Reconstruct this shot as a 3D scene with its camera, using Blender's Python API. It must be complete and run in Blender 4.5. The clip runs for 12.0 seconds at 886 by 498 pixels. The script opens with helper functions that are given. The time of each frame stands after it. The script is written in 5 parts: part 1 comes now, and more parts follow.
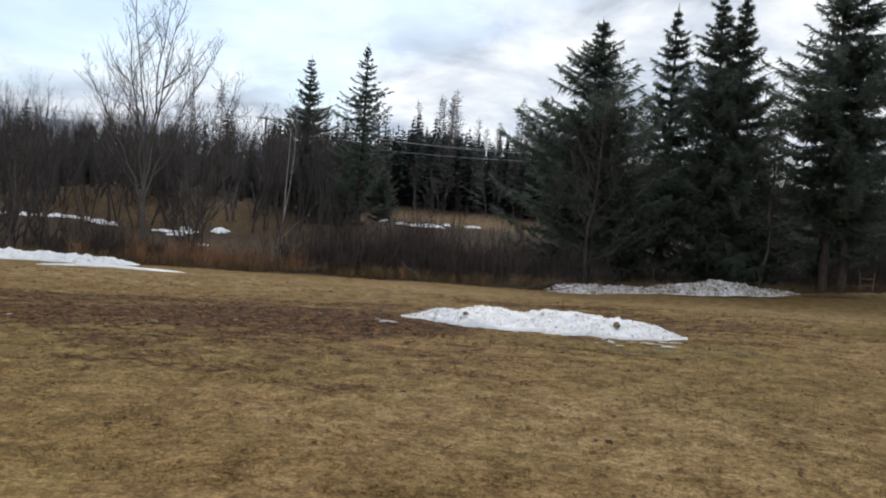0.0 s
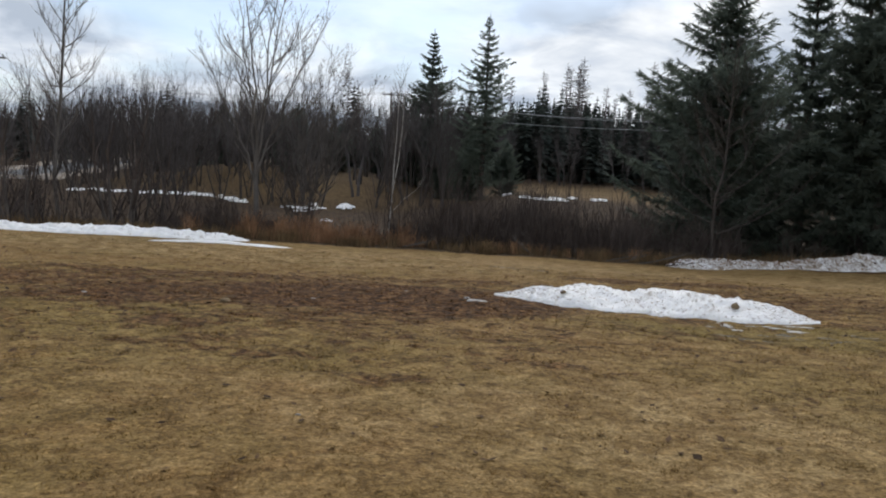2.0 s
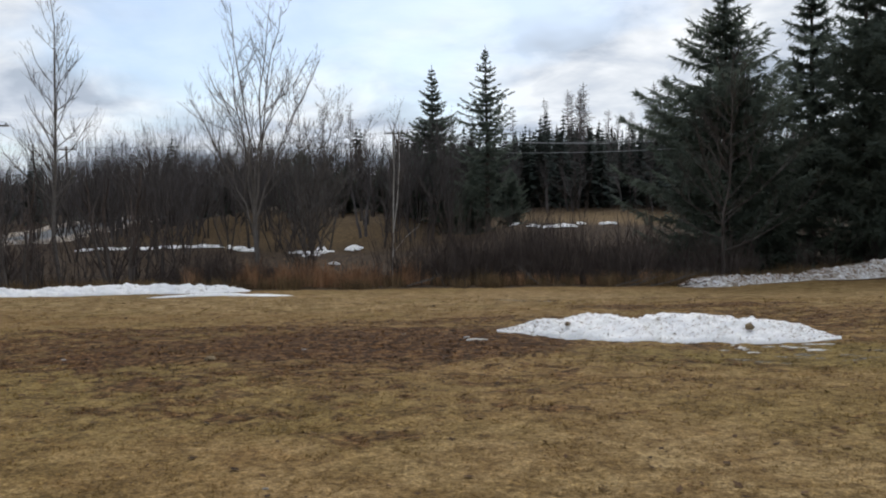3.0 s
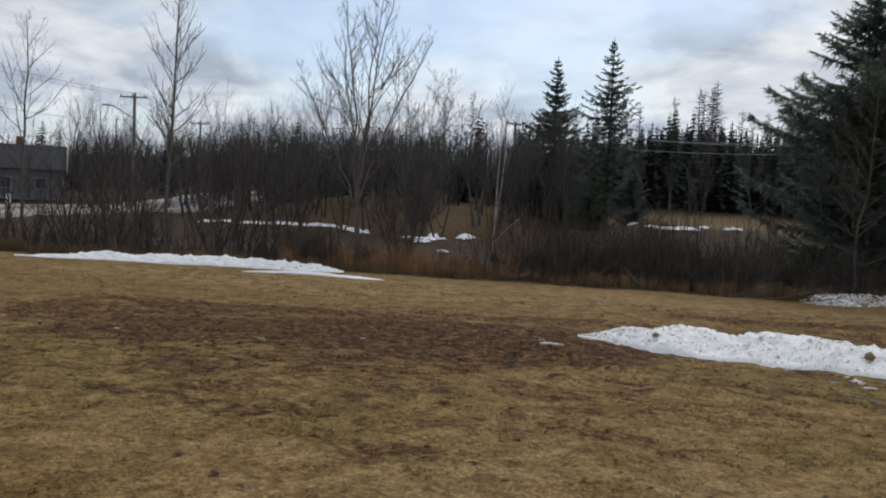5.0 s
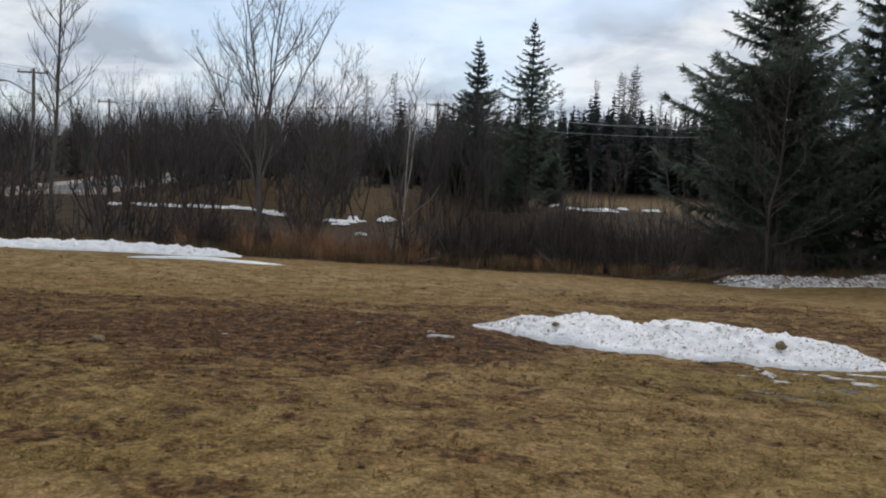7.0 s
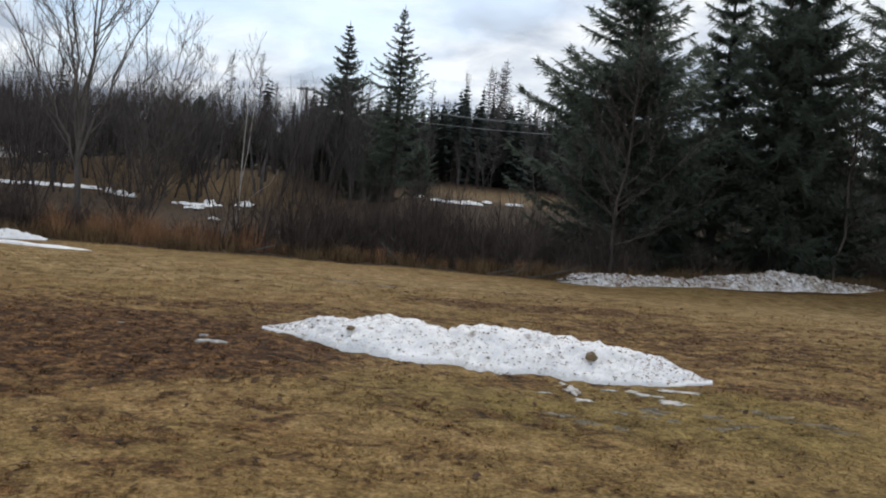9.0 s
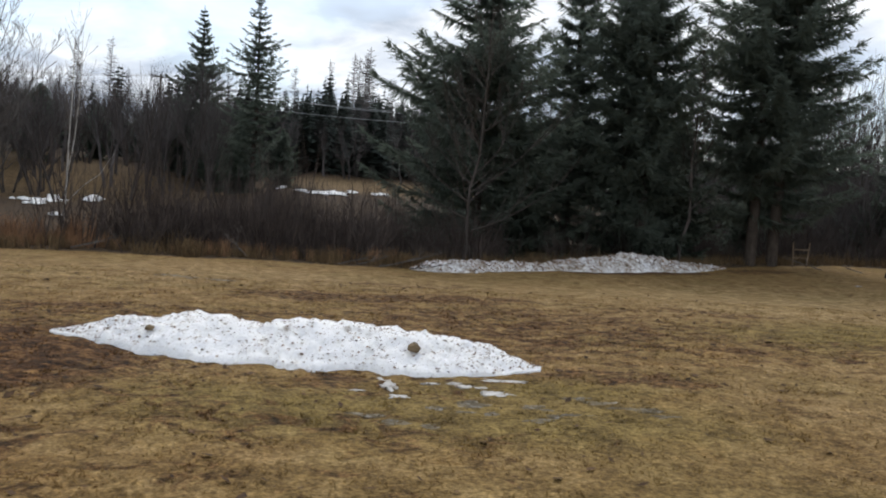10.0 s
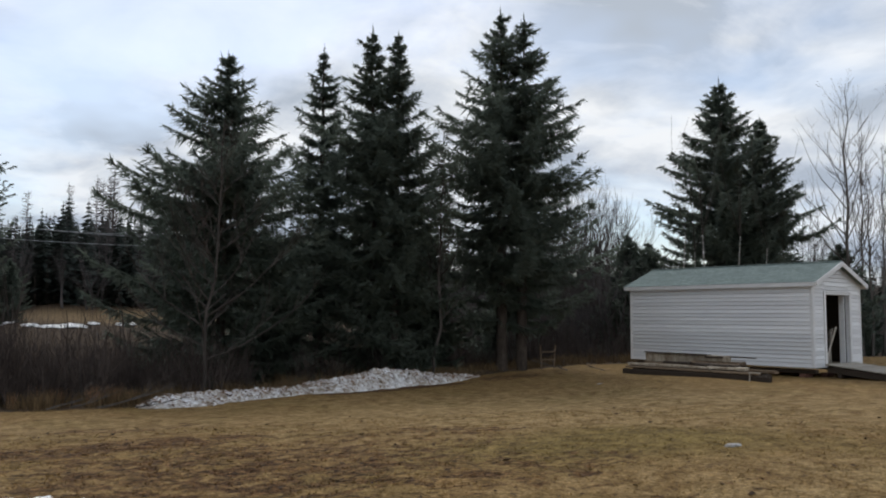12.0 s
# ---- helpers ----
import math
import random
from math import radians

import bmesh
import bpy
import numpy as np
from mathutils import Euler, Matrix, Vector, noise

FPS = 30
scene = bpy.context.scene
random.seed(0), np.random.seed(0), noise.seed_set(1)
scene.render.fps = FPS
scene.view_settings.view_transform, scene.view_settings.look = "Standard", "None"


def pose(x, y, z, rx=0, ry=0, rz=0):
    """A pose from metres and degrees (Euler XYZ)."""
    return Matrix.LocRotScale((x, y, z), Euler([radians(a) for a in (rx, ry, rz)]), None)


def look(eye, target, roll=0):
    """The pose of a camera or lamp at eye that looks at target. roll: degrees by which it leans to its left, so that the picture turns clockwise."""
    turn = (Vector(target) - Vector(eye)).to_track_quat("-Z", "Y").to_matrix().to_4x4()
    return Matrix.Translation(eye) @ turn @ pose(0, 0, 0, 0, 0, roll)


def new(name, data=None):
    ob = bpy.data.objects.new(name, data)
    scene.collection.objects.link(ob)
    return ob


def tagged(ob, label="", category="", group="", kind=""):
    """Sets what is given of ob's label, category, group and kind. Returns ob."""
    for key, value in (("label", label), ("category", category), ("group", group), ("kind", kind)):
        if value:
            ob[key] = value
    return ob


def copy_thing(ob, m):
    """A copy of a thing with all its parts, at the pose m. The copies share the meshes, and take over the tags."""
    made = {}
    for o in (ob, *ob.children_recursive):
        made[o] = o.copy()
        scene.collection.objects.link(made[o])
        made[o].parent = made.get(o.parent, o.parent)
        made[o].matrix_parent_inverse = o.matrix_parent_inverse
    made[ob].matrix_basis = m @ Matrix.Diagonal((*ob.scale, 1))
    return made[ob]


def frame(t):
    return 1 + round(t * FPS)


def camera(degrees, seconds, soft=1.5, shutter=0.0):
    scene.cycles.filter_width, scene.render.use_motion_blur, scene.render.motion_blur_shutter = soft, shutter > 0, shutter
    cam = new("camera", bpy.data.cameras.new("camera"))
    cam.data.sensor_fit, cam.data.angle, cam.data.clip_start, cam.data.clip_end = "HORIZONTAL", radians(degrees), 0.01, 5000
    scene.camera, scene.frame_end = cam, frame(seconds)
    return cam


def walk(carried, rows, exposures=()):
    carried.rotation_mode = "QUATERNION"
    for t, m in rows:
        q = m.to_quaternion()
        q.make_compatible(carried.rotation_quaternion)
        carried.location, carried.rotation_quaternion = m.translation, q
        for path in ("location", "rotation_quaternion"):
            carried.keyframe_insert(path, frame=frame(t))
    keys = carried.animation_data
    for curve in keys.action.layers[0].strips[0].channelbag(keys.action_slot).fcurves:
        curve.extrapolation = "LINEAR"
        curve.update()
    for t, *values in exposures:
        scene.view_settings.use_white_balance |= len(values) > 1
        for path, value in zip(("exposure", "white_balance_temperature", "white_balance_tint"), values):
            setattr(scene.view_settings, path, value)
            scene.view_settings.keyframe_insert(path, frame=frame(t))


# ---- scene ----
cam = camera(56.42, 12.0, soft=2.0)
PATH = [
    (0, (0.005, -0.000, 1.570), (0.040, 3.997, 1.415), 3.98),
    (0.5, (0.137, 0.178, 1.552), (-0.151, 4.161, 1.316), 4.33),
    (1, (0.253, 0.421, 1.580), (-0.180, 4.393, 1.400), 4.67),
    (1.5, (0.373, 0.674, 1.573), (0.165, 4.665, 1.414), 3.67),
    (2, (0.480, 0.954, 1.547), (-0.101, 4.899, 1.230), 3.12),
    (2.5, (0.575, 1.245, 1.568), (-0.049, 5.189, 1.348), 0.16),
    (2.7, (0.614, 1.326, 1.568), (0.006, 5.276, 1.418), -0.88),
    (4.3, (0.835, 2.062, 1.543), (-0.096, 5.947, 1.346), 0.67),
    (4.5, (0.895, 2.135, 1.546), (-0.129, 5.998, 1.391), 0.27),
    (5, (0.963, 2.356, 1.528), (-0.240, 6.165, 1.326), 2.65),
    (5.5, (0.984, 2.625, 1.534), (-0.075, 6.474, 1.277), 2.94),
    (6, (1.067, 2.872, 1.493), (-0.113, 6.686, 1.250), 0.73),
    (6.5, (1.139, 3.118, 1.501), (-0.084, 6.921, 1.290), 2.96),
    (7, (1.152, 3.450, 1.491), (0.294, 7.348, 1.222), 2.61),
    (7.2, (1.176, 3.575, 1.483), (0.257, 7.457, 1.193), 3.21),
    (8.8, (1.660, 4.522, 1.508), (1.451, 8.505, 1.210), 4.47),
    (9, (1.732, 4.631, 1.500), (1.484, 8.613, 1.221), 4.82),
    (9.5, (1.982, 4.971, 1.459), (2.078, 8.951, 1.073), 4.17),
    (10, (2.202, 5.189, 1.456), (2.571, 9.162, 1.177), 3.93),
    (10.5, (2.438, 5.444, 1.446), (3.188, 9.356, 1.083), 4.13),
    (11, (2.601, 5.676, 1.487), (3.734, 9.510, 1.360), 0.40),
    (11.5, (2.796, 5.854, 1.501), (3.954, 9.677, 1.710), -1.03),
    (12, (2.944, 6.005, 1.487), (4.369, 9.728, 1.816), 0.34),
]
walk(cam, [(t, look(eye, target, roll)) for t, eye, target, roll in PATH],
     [(0, 0.19), (1.5, 0.12), (2.5, 0.10), (4.3, -0.06), (5.5, -0.15), (7, -0.06), (9, 0.12), (10, 0.28), (10.5, 0.28), (11.1, 0.22), (11.5, 0.10), (12, -0.07)])

# ---- world and light ----
SUN_AZ, SUN_EL = 8.0, 46.0


def node(tree, kind, **values):
    n = tree.nodes.new(kind)
    for key, value in values.items():
        if key in n.inputs:
            n.inputs[key].default_value = value
    return n


def ramp(tree, source, stops):
    n = tree.nodes.new("ShaderNodeValToRGB")
    while len(n.color_ramp.elements) < len(stops):
        n.color_ramp.elements.new(0.5)
    for element, (where, colour) in zip(n.color_ramp.elements, stops):
        element.position, element.color = where, (*colour, 1)
    tree.links.new(source, n.inputs[0])
    return n.outputs[0]


def math_node(tree, op, a, b=None, clamp=False):
    n = tree.nodes.new("ShaderNodeMath")
    n.operation, n.use_clamp = op, clamp
    for slot, value in ((0, a), (1, b)):
        if value is None:
            continue
        if isinstance(value, (int, float)):
            n.inputs[slot].default_value = value
        else:
            tree.links.new(value, n.inputs[slot])
    return n.outputs[0]


def mix_colour(tree, factor, a, b, blend="MIX"):
    n = tree.nodes.new("ShaderNodeMix")
    n.data_type, n.blend_type = "RGBA", blend
    for slot, value in ((0, factor), (6, a), (7, b)):
        if isinstance(value, (int, float)):
            n.inputs[slot].default_value = value
        elif isinstance(value, tuple):
            n.inputs[slot].default_value = (*value, 1)
        else:
            tree.links.new(value, n.inputs[slot])
    return n.outputs[2]


def build_world():
    world = bpy.data.worlds.new("world")
    scene.world = world
    world.use_nodes = True
    tree = world.node_tree
    back = tree.nodes["Background"]
    sky = tree.nodes.new("ShaderNodeTexSky")
    sky.sky_type, sky.sun_disc = "NISHITA", False
    sky.sun_elevation, sky.sun_rotation = radians(SUN_EL), radians(SUN_AZ)
    blue = mix_colour(tree, 1.0, sky.outputs[0], (0.16, 0.16, 0.16), "MULTIPLY")
    coords = tree.nodes.new("ShaderNodeTexCoord")
    parts = tree.nodes.new("ShaderNodeSeparateXYZ")
    tree.links.new(coords.outputs["Generated"], parts.inputs[0])
    lift = math_node(tree, "ADD", math_node(tree, "MAXIMUM", parts.outputs[2], 0.0), 0.22)
    flat = tree.nodes.new("ShaderNodeCombineXYZ")
    tree.links.new(math_node(tree, "DIVIDE", parts.outputs[0], lift), flat.inputs[0])
    tree.links.new(math_node(tree, "DIVIDE", parts.outputs[1], lift), flat.inputs[1])
    big = node(tree, "ShaderNodeTexNoise", Scale=2.5, Detail=8.0, Roughness=0.56, Distortion=0.35)
    tree.links.new(flat.outputs[0], big.inputs["Vector"])
    cloud = ramp(tree, big.outputs[0], [(0.38, (0.57, 0.64, 0.74)), (0.45, (0.75, 0.81, 0.90)), (0.53, (0.93, 0.97, 1.02)), (0.62, (1.14, 1.16, 1.18))])
    cover = node(tree, "ShaderNodeTexNoise", Scale=0.6, Detail=5.0, Roughness=0.55)
    shift = tree.nodes.new("ShaderNodeVectorMath")
    shift.operation = "ADD"
    shift.inputs[1].default_value = (7.3, 2.1, 0)
    tree.links.new(flat.outputs[0], shift.inputs[0])
    tree.links.new(shift.outputs[0], cover.inputs["Vector"])
    thick = ramp(tree, cover.outputs[0], [(0.40, (0.25, 0.25, 0.25)), (0.52, (1, 1, 1))])
    both = mix_colour(tree, thick, blue, cloud)
    low = ramp(tree, parts.outputs[2], [(0.0, (0.80, 0.84, 0.90)), (0.30, (1, 1, 1))])
    out = mix_colour(tree, 1.0, both, low, "MULTIPLY")
    tree.links.new(out, back.inputs[0])
    back.inputs[1].default_value = 0.88
    lamp = bpy.data.lights.new("sun", "SUN")
    lamp.energy, lamp.angle, lamp.color = 1.35, radians(25), (1.0, 0.96, 0.9)
    az, el = radians(SUN_AZ), radians(SUN_EL)
    ob = new("sun", lamp)
    ob.matrix_world = look((math.sin(az) * 60, math.cos(az) * 60, 60 * math.tan(el)), (0, 0, 0))


build_world()


# ---- materials ----
def material(name, rough=0.8, spec=0.3):
    m = bpy.data.materials.new(name)
    m.use_nodes = True
    b = m.node_tree.nodes["Principled BSDF"]
    b.inputs["Roughness"].default_value = rough
    b.inputs["Specular IOR Level"].default_value = spec
    return m, m.node_tree, b


def noise_at(tree, scale, detail=5.0, rough=0.6, stretch=None, vector=None, distort=0.0):
    n = node(tree, "ShaderNodeTexNoise", Scale=scale, Detail=detail, Roughness=rough, Distortion=distort)
    if vector is None:
        vector = tree.nodes.new("ShaderNodeNewGeometry").outputs["Position"]
    if stretch:
        s = tree.nodes.new("ShaderNodeMapping")
        s.inputs["Scale"].default_value = stretch
        tree.links.new(vector, s.inputs["Vector"])
        vector = s.outputs[0]
    tree.links.new(vector, n.inputs["Vector"])
    return n.outputs[0]


def bump(tree, shader, height, strength, distance):
    n = node(tree, "ShaderNodeBump", Strength=strength, Distance=distance)
    tree.links.new(height, n.inputs["Height"])
    tree.links.new(n.outputs[0], shader.inputs["Normal"])


def simple(name, dark, light, scale, rough=0.8, spec=0.25, stretch=None, bumps=0.3, depth=0.01, island=0.0, local=False):
    """A surface that wavers between two colours at two scales, with fine relief."""
    m, tree, b = material(name, rough, spec)
    vector = tree.nodes.new("ShaderNodeTexCoord").outputs["Object"] if local else None
    a = noise_at(tree, scale, stretch=stretch, vector=vector)
    c = noise_at(tree, scale * 7, 3.0, stretch=stretch, vector=vector)
    both = math_node(tree, "ADD", math_node(tree, "MULTIPLY", a, 0.6), math_node(tree, "MULTIPLY", c, 0.4))
    colour = ramp(tree, both, [(0.36, dark), (0.64, light)])
    geo = tree.nodes.new("ShaderNodeNewGeometry")
    rnd = tree.nodes.new("ShaderNodeObjectInfo")
    if island:
        change = math_node(tree, "ADD", math_node(tree, "MULTIPLY", geo.outputs["Random Per Island"], island), 1 - island / 2)
    else:
        change = math_node(tree, "ADD", math_node(tree, "MULTIPLY", rnd.outputs["Random"], 0.3), 0.85)
    grey = tree.nodes.new("ShaderNodeCombineColor")
    for slot in range(3):
        tree.links.new(change, grey.inputs[slot])
    colour = mix_colour(tree, 1.0, colour, grey.outputs[0], "MULTIPLY")
    tree.links.new(colour, b.inputs["Base Color"])
    bump(tree, b, both, bumps, depth)
    return m


def let_light_through(m, share, colour):
    """Thin blades and needles pass a share of the light that falls on their far side."""
    tree = m.node_tree
    thin = tree.nodes.new("ShaderNodeBsdfTranslucent")
    if isinstance(colour, tuple):
        thin.inputs[0].default_value = (*colour, 1)
    else:
        tree.links.new(colour, thin.inputs[0])
    both = tree.nodes.new("ShaderNodeMixShader")
    both.inputs[0].default_value = share
    tree.links.new(tree.nodes["Principled BSDF"].outputs[0], both.inputs[1])
    tree.links.new(thin.outputs[0], both.inputs[2])
    tree.links.new(both.outputs[0], tree.nodes["Material Output"].inputs[0])


def make_ground_material(name, blades=False):
    """Dead lawn with mud, wet and moss by the zone attribute; rough brown growth beyond the lawn's edge."""
    m, tree, b = material(name, 0.92, 0.12)
    zone = tree.nodes.new("ShaderNodeAttribute")
    zone.attribute_name = "zone"
    z = tree.nodes.new("ShaderNodeSeparateColor")
    tree.links.new(zone.outputs["Color"], z.inputs[0])
    wide = noise_at(tree, 0.55, 4.0)
    mid = noise_at(tree, 3.4, 6.0, 0.62, None, None, 0.5)
    fine = noise_at(tree, 19.0, 4.0, 0.65)
    grain = noise_at(tree, 48.0, 3.0, 0.65)
    tone = math_node(tree, "ADD", math_node(tree, "MULTIPLY", mid, 0.6), math_node(tree, "MULTIPLY", fine, 0.4))
    straw = ramp(tree, tone, [(0.36, (0.125, 0.077, 0.028)), (0.50, (0.215, 0.139, 0.056)), (0.64, (0.33, 0.229, 0.108))])
    olive = ramp(tree, tone, [(0.39, (0.088, 0.064, 0.019)), (0.61, (0.225, 0.168, 0.053))])
    clods = noise_at(tree, 9.0, 5.0, 0.7, None, None, 0.6)
    soil = math_node(tree, "ADD", math_node(tree, "MULTIPLY", clods, 0.65), math_node(tree, "MULTIPLY", fine, 0.35))
    mud = ramp(tree, soil, [(0.38, (0.014, 0.009, 0.006)), (0.50, (0.072, 0.034, 0.012)), (0.64, (0.23, 0.130, 0.055))])
    wild = ramp(tree, tone, [(0.36, (0.022, 0.015, 0.011)), (0.50, (0.054, 0.037, 0.024)), (0.64, (0.105, 0.073, 0.044))])
    patch = ramp(tree, wide, [(0.46, (0, 0, 0)), (0.66, (0.45, 0.45, 0.45))])
    rust = ramp(tree, noise_at(tree, 1.3, 6.0, 0.65, None, None, 0.8), [(0.50, (0, 0, 0)), (0.66, (0.38, 0.38, 0.38))])
    base = mix_colour(tree, patch, straw, olive)
    base = mix_colour(tree, rust, base, ramp(tree, tone, [(0.39, (0.085, 0.042, 0.014)), (0.61, (0.30, 0.170, 0.062))]))
    dry = math_node(tree, "MULTIPLY", zone.outputs["Alpha"], ramp(tree, mid, [(0.40, (0.3, 0.3, 0.3)), (0.56, (1, 1, 1))]))
    base = mix_colour(tree, dry, base, ramp(tree, tone, [(0.39, (0.215, 0.145, 0.062)), (0.61, (0.42, 0.315, 0.165))]))
    base = mix_colour(tree, z.outputs[2], base, olive)
    torn = noise_at(tree, 2.9, 7.0, 0.68, (1.0, 1.25, 1.0), None, 0.9)
    ragged = math_node(tree, "ADD", z.outputs[1], math_node(tree, "MULTIPLY", math_node(tree, "SUBTRACT", torn, 0.5), 2.6))
    muddy = ramp(tree, ragged, [(0.30, (0, 0, 0)), (0.50, (0.75, 0.75, 0.75)), (0.8, (1, 1, 1))])
    base = mix_colour(tree, muddy, base, mud)
    edge = math_node(tree, "ADD", z.outputs[0], math_node(tree, "MULTIPLY", math_node(tree, "SUBTRACT", mid, 0.5), 0.9))
    out = ramp(tree, edge, [(0.4, (0, 0, 0)), (0.6, (1, 1, 1))])
    base = mix_colour(tree, out, base, wild)
    tan = math_node(tree, "MULTIPLY", zone.outputs["Alpha"], out)
    base = mix_colour(tree, tan, base, ramp(tree, tone, [(0.38, (0.12, 0.080, 0.040)), (0.62, (0.25, 0.178, 0.092))]))
    if blades:
        geo = tree.nodes.new("ShaderNodeNewGeometry")
        vary = ramp(tree, geo.outputs["Random Per Island"], [(0.0, (0.86, 0.84, 0.80)), (0.6, (1.05, 1.03, 0.99)), (1.0, (1.35, 1.30, 1.20))])
        base = mix_colour(tree, 1.0, base, vary, "MULTIPLY")
    else:
        speck = ramp(tree, grain, [(0.34, (0.60, 0.56, 0.52)), (0.5, (0.88, 0.87, 0.86)), (0.64, (1.20, 1.17, 1.11))])
        base = mix_colour(tree, 1.0, base, speck, "MULTIPLY")
        tufts = ramp(tree, soil, [(0.38, (0.70, 0.67, 0.62)), (0.48, (1.0, 1.0, 1.0)), (0.62, (1.12, 1.11, 1.08))])
        base = mix_colour(tree, 1.0, base, tufts, "MULTIPLY")
        clump = noise_at(tree, 12.0, 4.0, 0.6, None, None, 0.4)
        base = mix_colour(tree, 1.0, base, ramp(tree, clump, [(0.36, (0.80, 0.77, 0.73)), (0.47, (1.0, 0.99, 0.98)), (0.64, (1.14, 1.12, 1.08))]), "MULTIPLY")
    tree.links.new(base, b.inputs["Base Color"])
    if blades:
        let_light_through(m, 0.45, base)
    else:
        high = math_node(tree, "ADD", math_node(tree, "MULTIPLY", fine, 0.7), math_node(tree, "MULTIPLY", grain, 0.3))
        bump(tree, b, high, 0.7, 0.03)
    return m


def make_snow_material(name, dirt):
    m, tree, b = material(name, 0.65, 0.25)
    a = noise_at(tree, 9.0, 6.0, 0.7)
    c = noise_at(tree, 2.2, 4.0)
    clean = ramp(tree, c, [(0.35, (0.82, 0.82, 0.82)), (0.65, (0.92, 0.91, 0.89))])
    brown = math_node(tree, "ADD", math_node(tree, "MULTIPLY", a, 0.7), math_node(tree, "MULTIPLY", c, 0.3))
    amount = ramp(tree, brown, [(0.62 - dirt * 0.22, (0, 0, 0)), (0.76 - dirt * 0.16, (1, 1, 1))])
    colour = mix_colour(tree, amount, clean, (0.26, 0.20, 0.14))
    tree.links.new(colour, b.inputs["Base Color"])
    b.inputs["Subsurface Weight"].default_value = 0.15
    b.inputs["Subsurface Radius"].default_value = (0.05, 0.05, 0.06)
    bump(tree, b, noise_at(tree, 22.0, 5.0, 0.7), 0.6, 0.03)
    return m


GROUND = make_ground_material("lawn_and_scrub")
BLADES = make_ground_material("grass_blades", True)
SNOW = make_snow_material("snow", 0.30)
DIRTY_SNOW = make_snow_material("dirty_snow", 1.0)
VERGE_SNOW = make_snow_material("grey_verge_snow", 1.45)
BARK = simple("grey_bark", (0.036, 0.030, 0.027), (0.105, 0.090, 0.080), 6.0, 0.9, 0.1, (1, 1, 0.25), 0.6, 0.02)
PALE_BARK = simple("pale_grey_bark", (0.074, 0.065, 0.057), (0.160, 0.143, 0.128), 6.0, 0.9, 0.1, (1, 1, 0.3), 0.5, 0.02)
BIRCH = simple("birch_bark", (0.28, 0.26, 0.235), (0.56, 0.53, 0.49), 5.0, 0.75, 0.2, (1, 1, 3), 0.3, 0.01)
TWIGS = simple("brown_twigs", (0.040, 0.031, 0.027), (0.098, 0.078, 0.068), 3.0, 0.9, 0.1, None, 0.0, 0.01, 0.6)
PALE_TWIGS = simple("pale_twigs", (0.078, 0.066, 0.058), (0.160, 0.140, 0.124), 3.0, 0.9, 0.1, None, 0.0, 0.01, 0.6)
SPRUCE_BARK = simple("spruce_bark", (0.03, 0.024, 0.02), (0.10, 0.08, 0.065), 8.0, 0.95, 0.1, (1, 1, 0.4), 0.7, 0.02)
NEEDLES = simple("spruce_needles", (0.066, 0.082, 0.068), (0.136, 0.160, 0.128), 1.6, 0.85, 0.08, None, 0.0, 0.01, 0.6)

# brighter than needles really transmit; stands for veiling glare over the dark crowns
let_light_through(NEEDLES, 0.48, (0.20, 0.235, 0.19))
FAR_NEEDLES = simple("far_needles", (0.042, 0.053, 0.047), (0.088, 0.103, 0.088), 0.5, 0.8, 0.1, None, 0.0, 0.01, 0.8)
# paler and greyer than TWIGS: the haze of distance is put into the colour
HAZED_TWIGS = simple("hazed_twigs", (0.062, 0.054, 0.052), (0.130, 0.115, 0.110), 0.4, 0.9, 0.1, None, 0.0, 0.01, 0.6)
RUSTY = simple("rusty_dry_grass", (0.175, 0.095, 0.051), (0.38, 0.218, 0.122), 2.0, 0.9, 0.1, None, 0.0, 0.01, 0.7)
SIDING = simple("white_vinyl", (0.66, 0.67, 0.69), (0.76, 0.77, 0.78), 1.2, 0.45, 0.4, (0.3, 0.3, 2.0), 0.08, 0.004)
TRIM = simple("white_trim", (0.68, 0.68, 0.69), (0.80, 0.80, 0.80), 3.0, 0.5, 0.35, None, 0.1, 0.004)
SHINGLE = simple("green_grey_shingle", (0.17, 0.215, 0.205), (0.27, 0.325, 0.31), 9.0, 0.95, 0.1, None, 0.5, 0.006, 0.25)
OLD_WOOD = simple("weathered_wood", (0.085, 0.060, 0.040), (0.27, 0.200, 0.138), 3.0, 0.9, 0.15, (1, 8, 8), 0.5, 0.006)
PALE_WOOD = simple("bleached_wood", (0.24, 0.215, 0.18), (0.46, 0.42, 0.36), 3.0, 0.9, 0.15, (1, 8, 8), 0.4, 0.006)
STAINED = simple("stained_pale_board", (0.19, 0.14, 0.095), (0.62, 0.55, 0.44), 2.2, 0.9, 0.15, (3, 3, 0.6), 0.4, 0.006)
DARK_WOOD = simple("dark_wet_wood", (0.025, 0.02, 0.016), (0.08, 0.06, 0.045), 4.0, 0.85, 0.2, (1, 8, 8), 0.5, 0.006)
RED_BLOCK = simple("red_brick_block", (0.11, 0.055, 0.04), (0.22, 0.12, 0.09), 6.0, 0.95, 0.1)
POLE_WOOD = simple("grey_pole_wood", (0.10, 0.085, 0.075), (0.21, 0.185, 0.165), 4.0, 0.9, 0.15, (4, 4, 0.4), 0.4, 0.01)
METAL = simple("dull_metal", (0.22, 0.23, 0.24), (0.36, 0.37, 0.38), 5.0, 0.5, 0.5)
CABLE = simple("black_cable", (0.20, 0.205, 0.21), (0.34, 0.345, 0.35), 2.0, 0.6, 0.3)
ASPHALT = simple("wet_asphalt", (0.045, 0.047, 0.05), (0.095, 0.097, 0.10), 0.8, 0.5, 0.4, None, 0.3, 0.01)
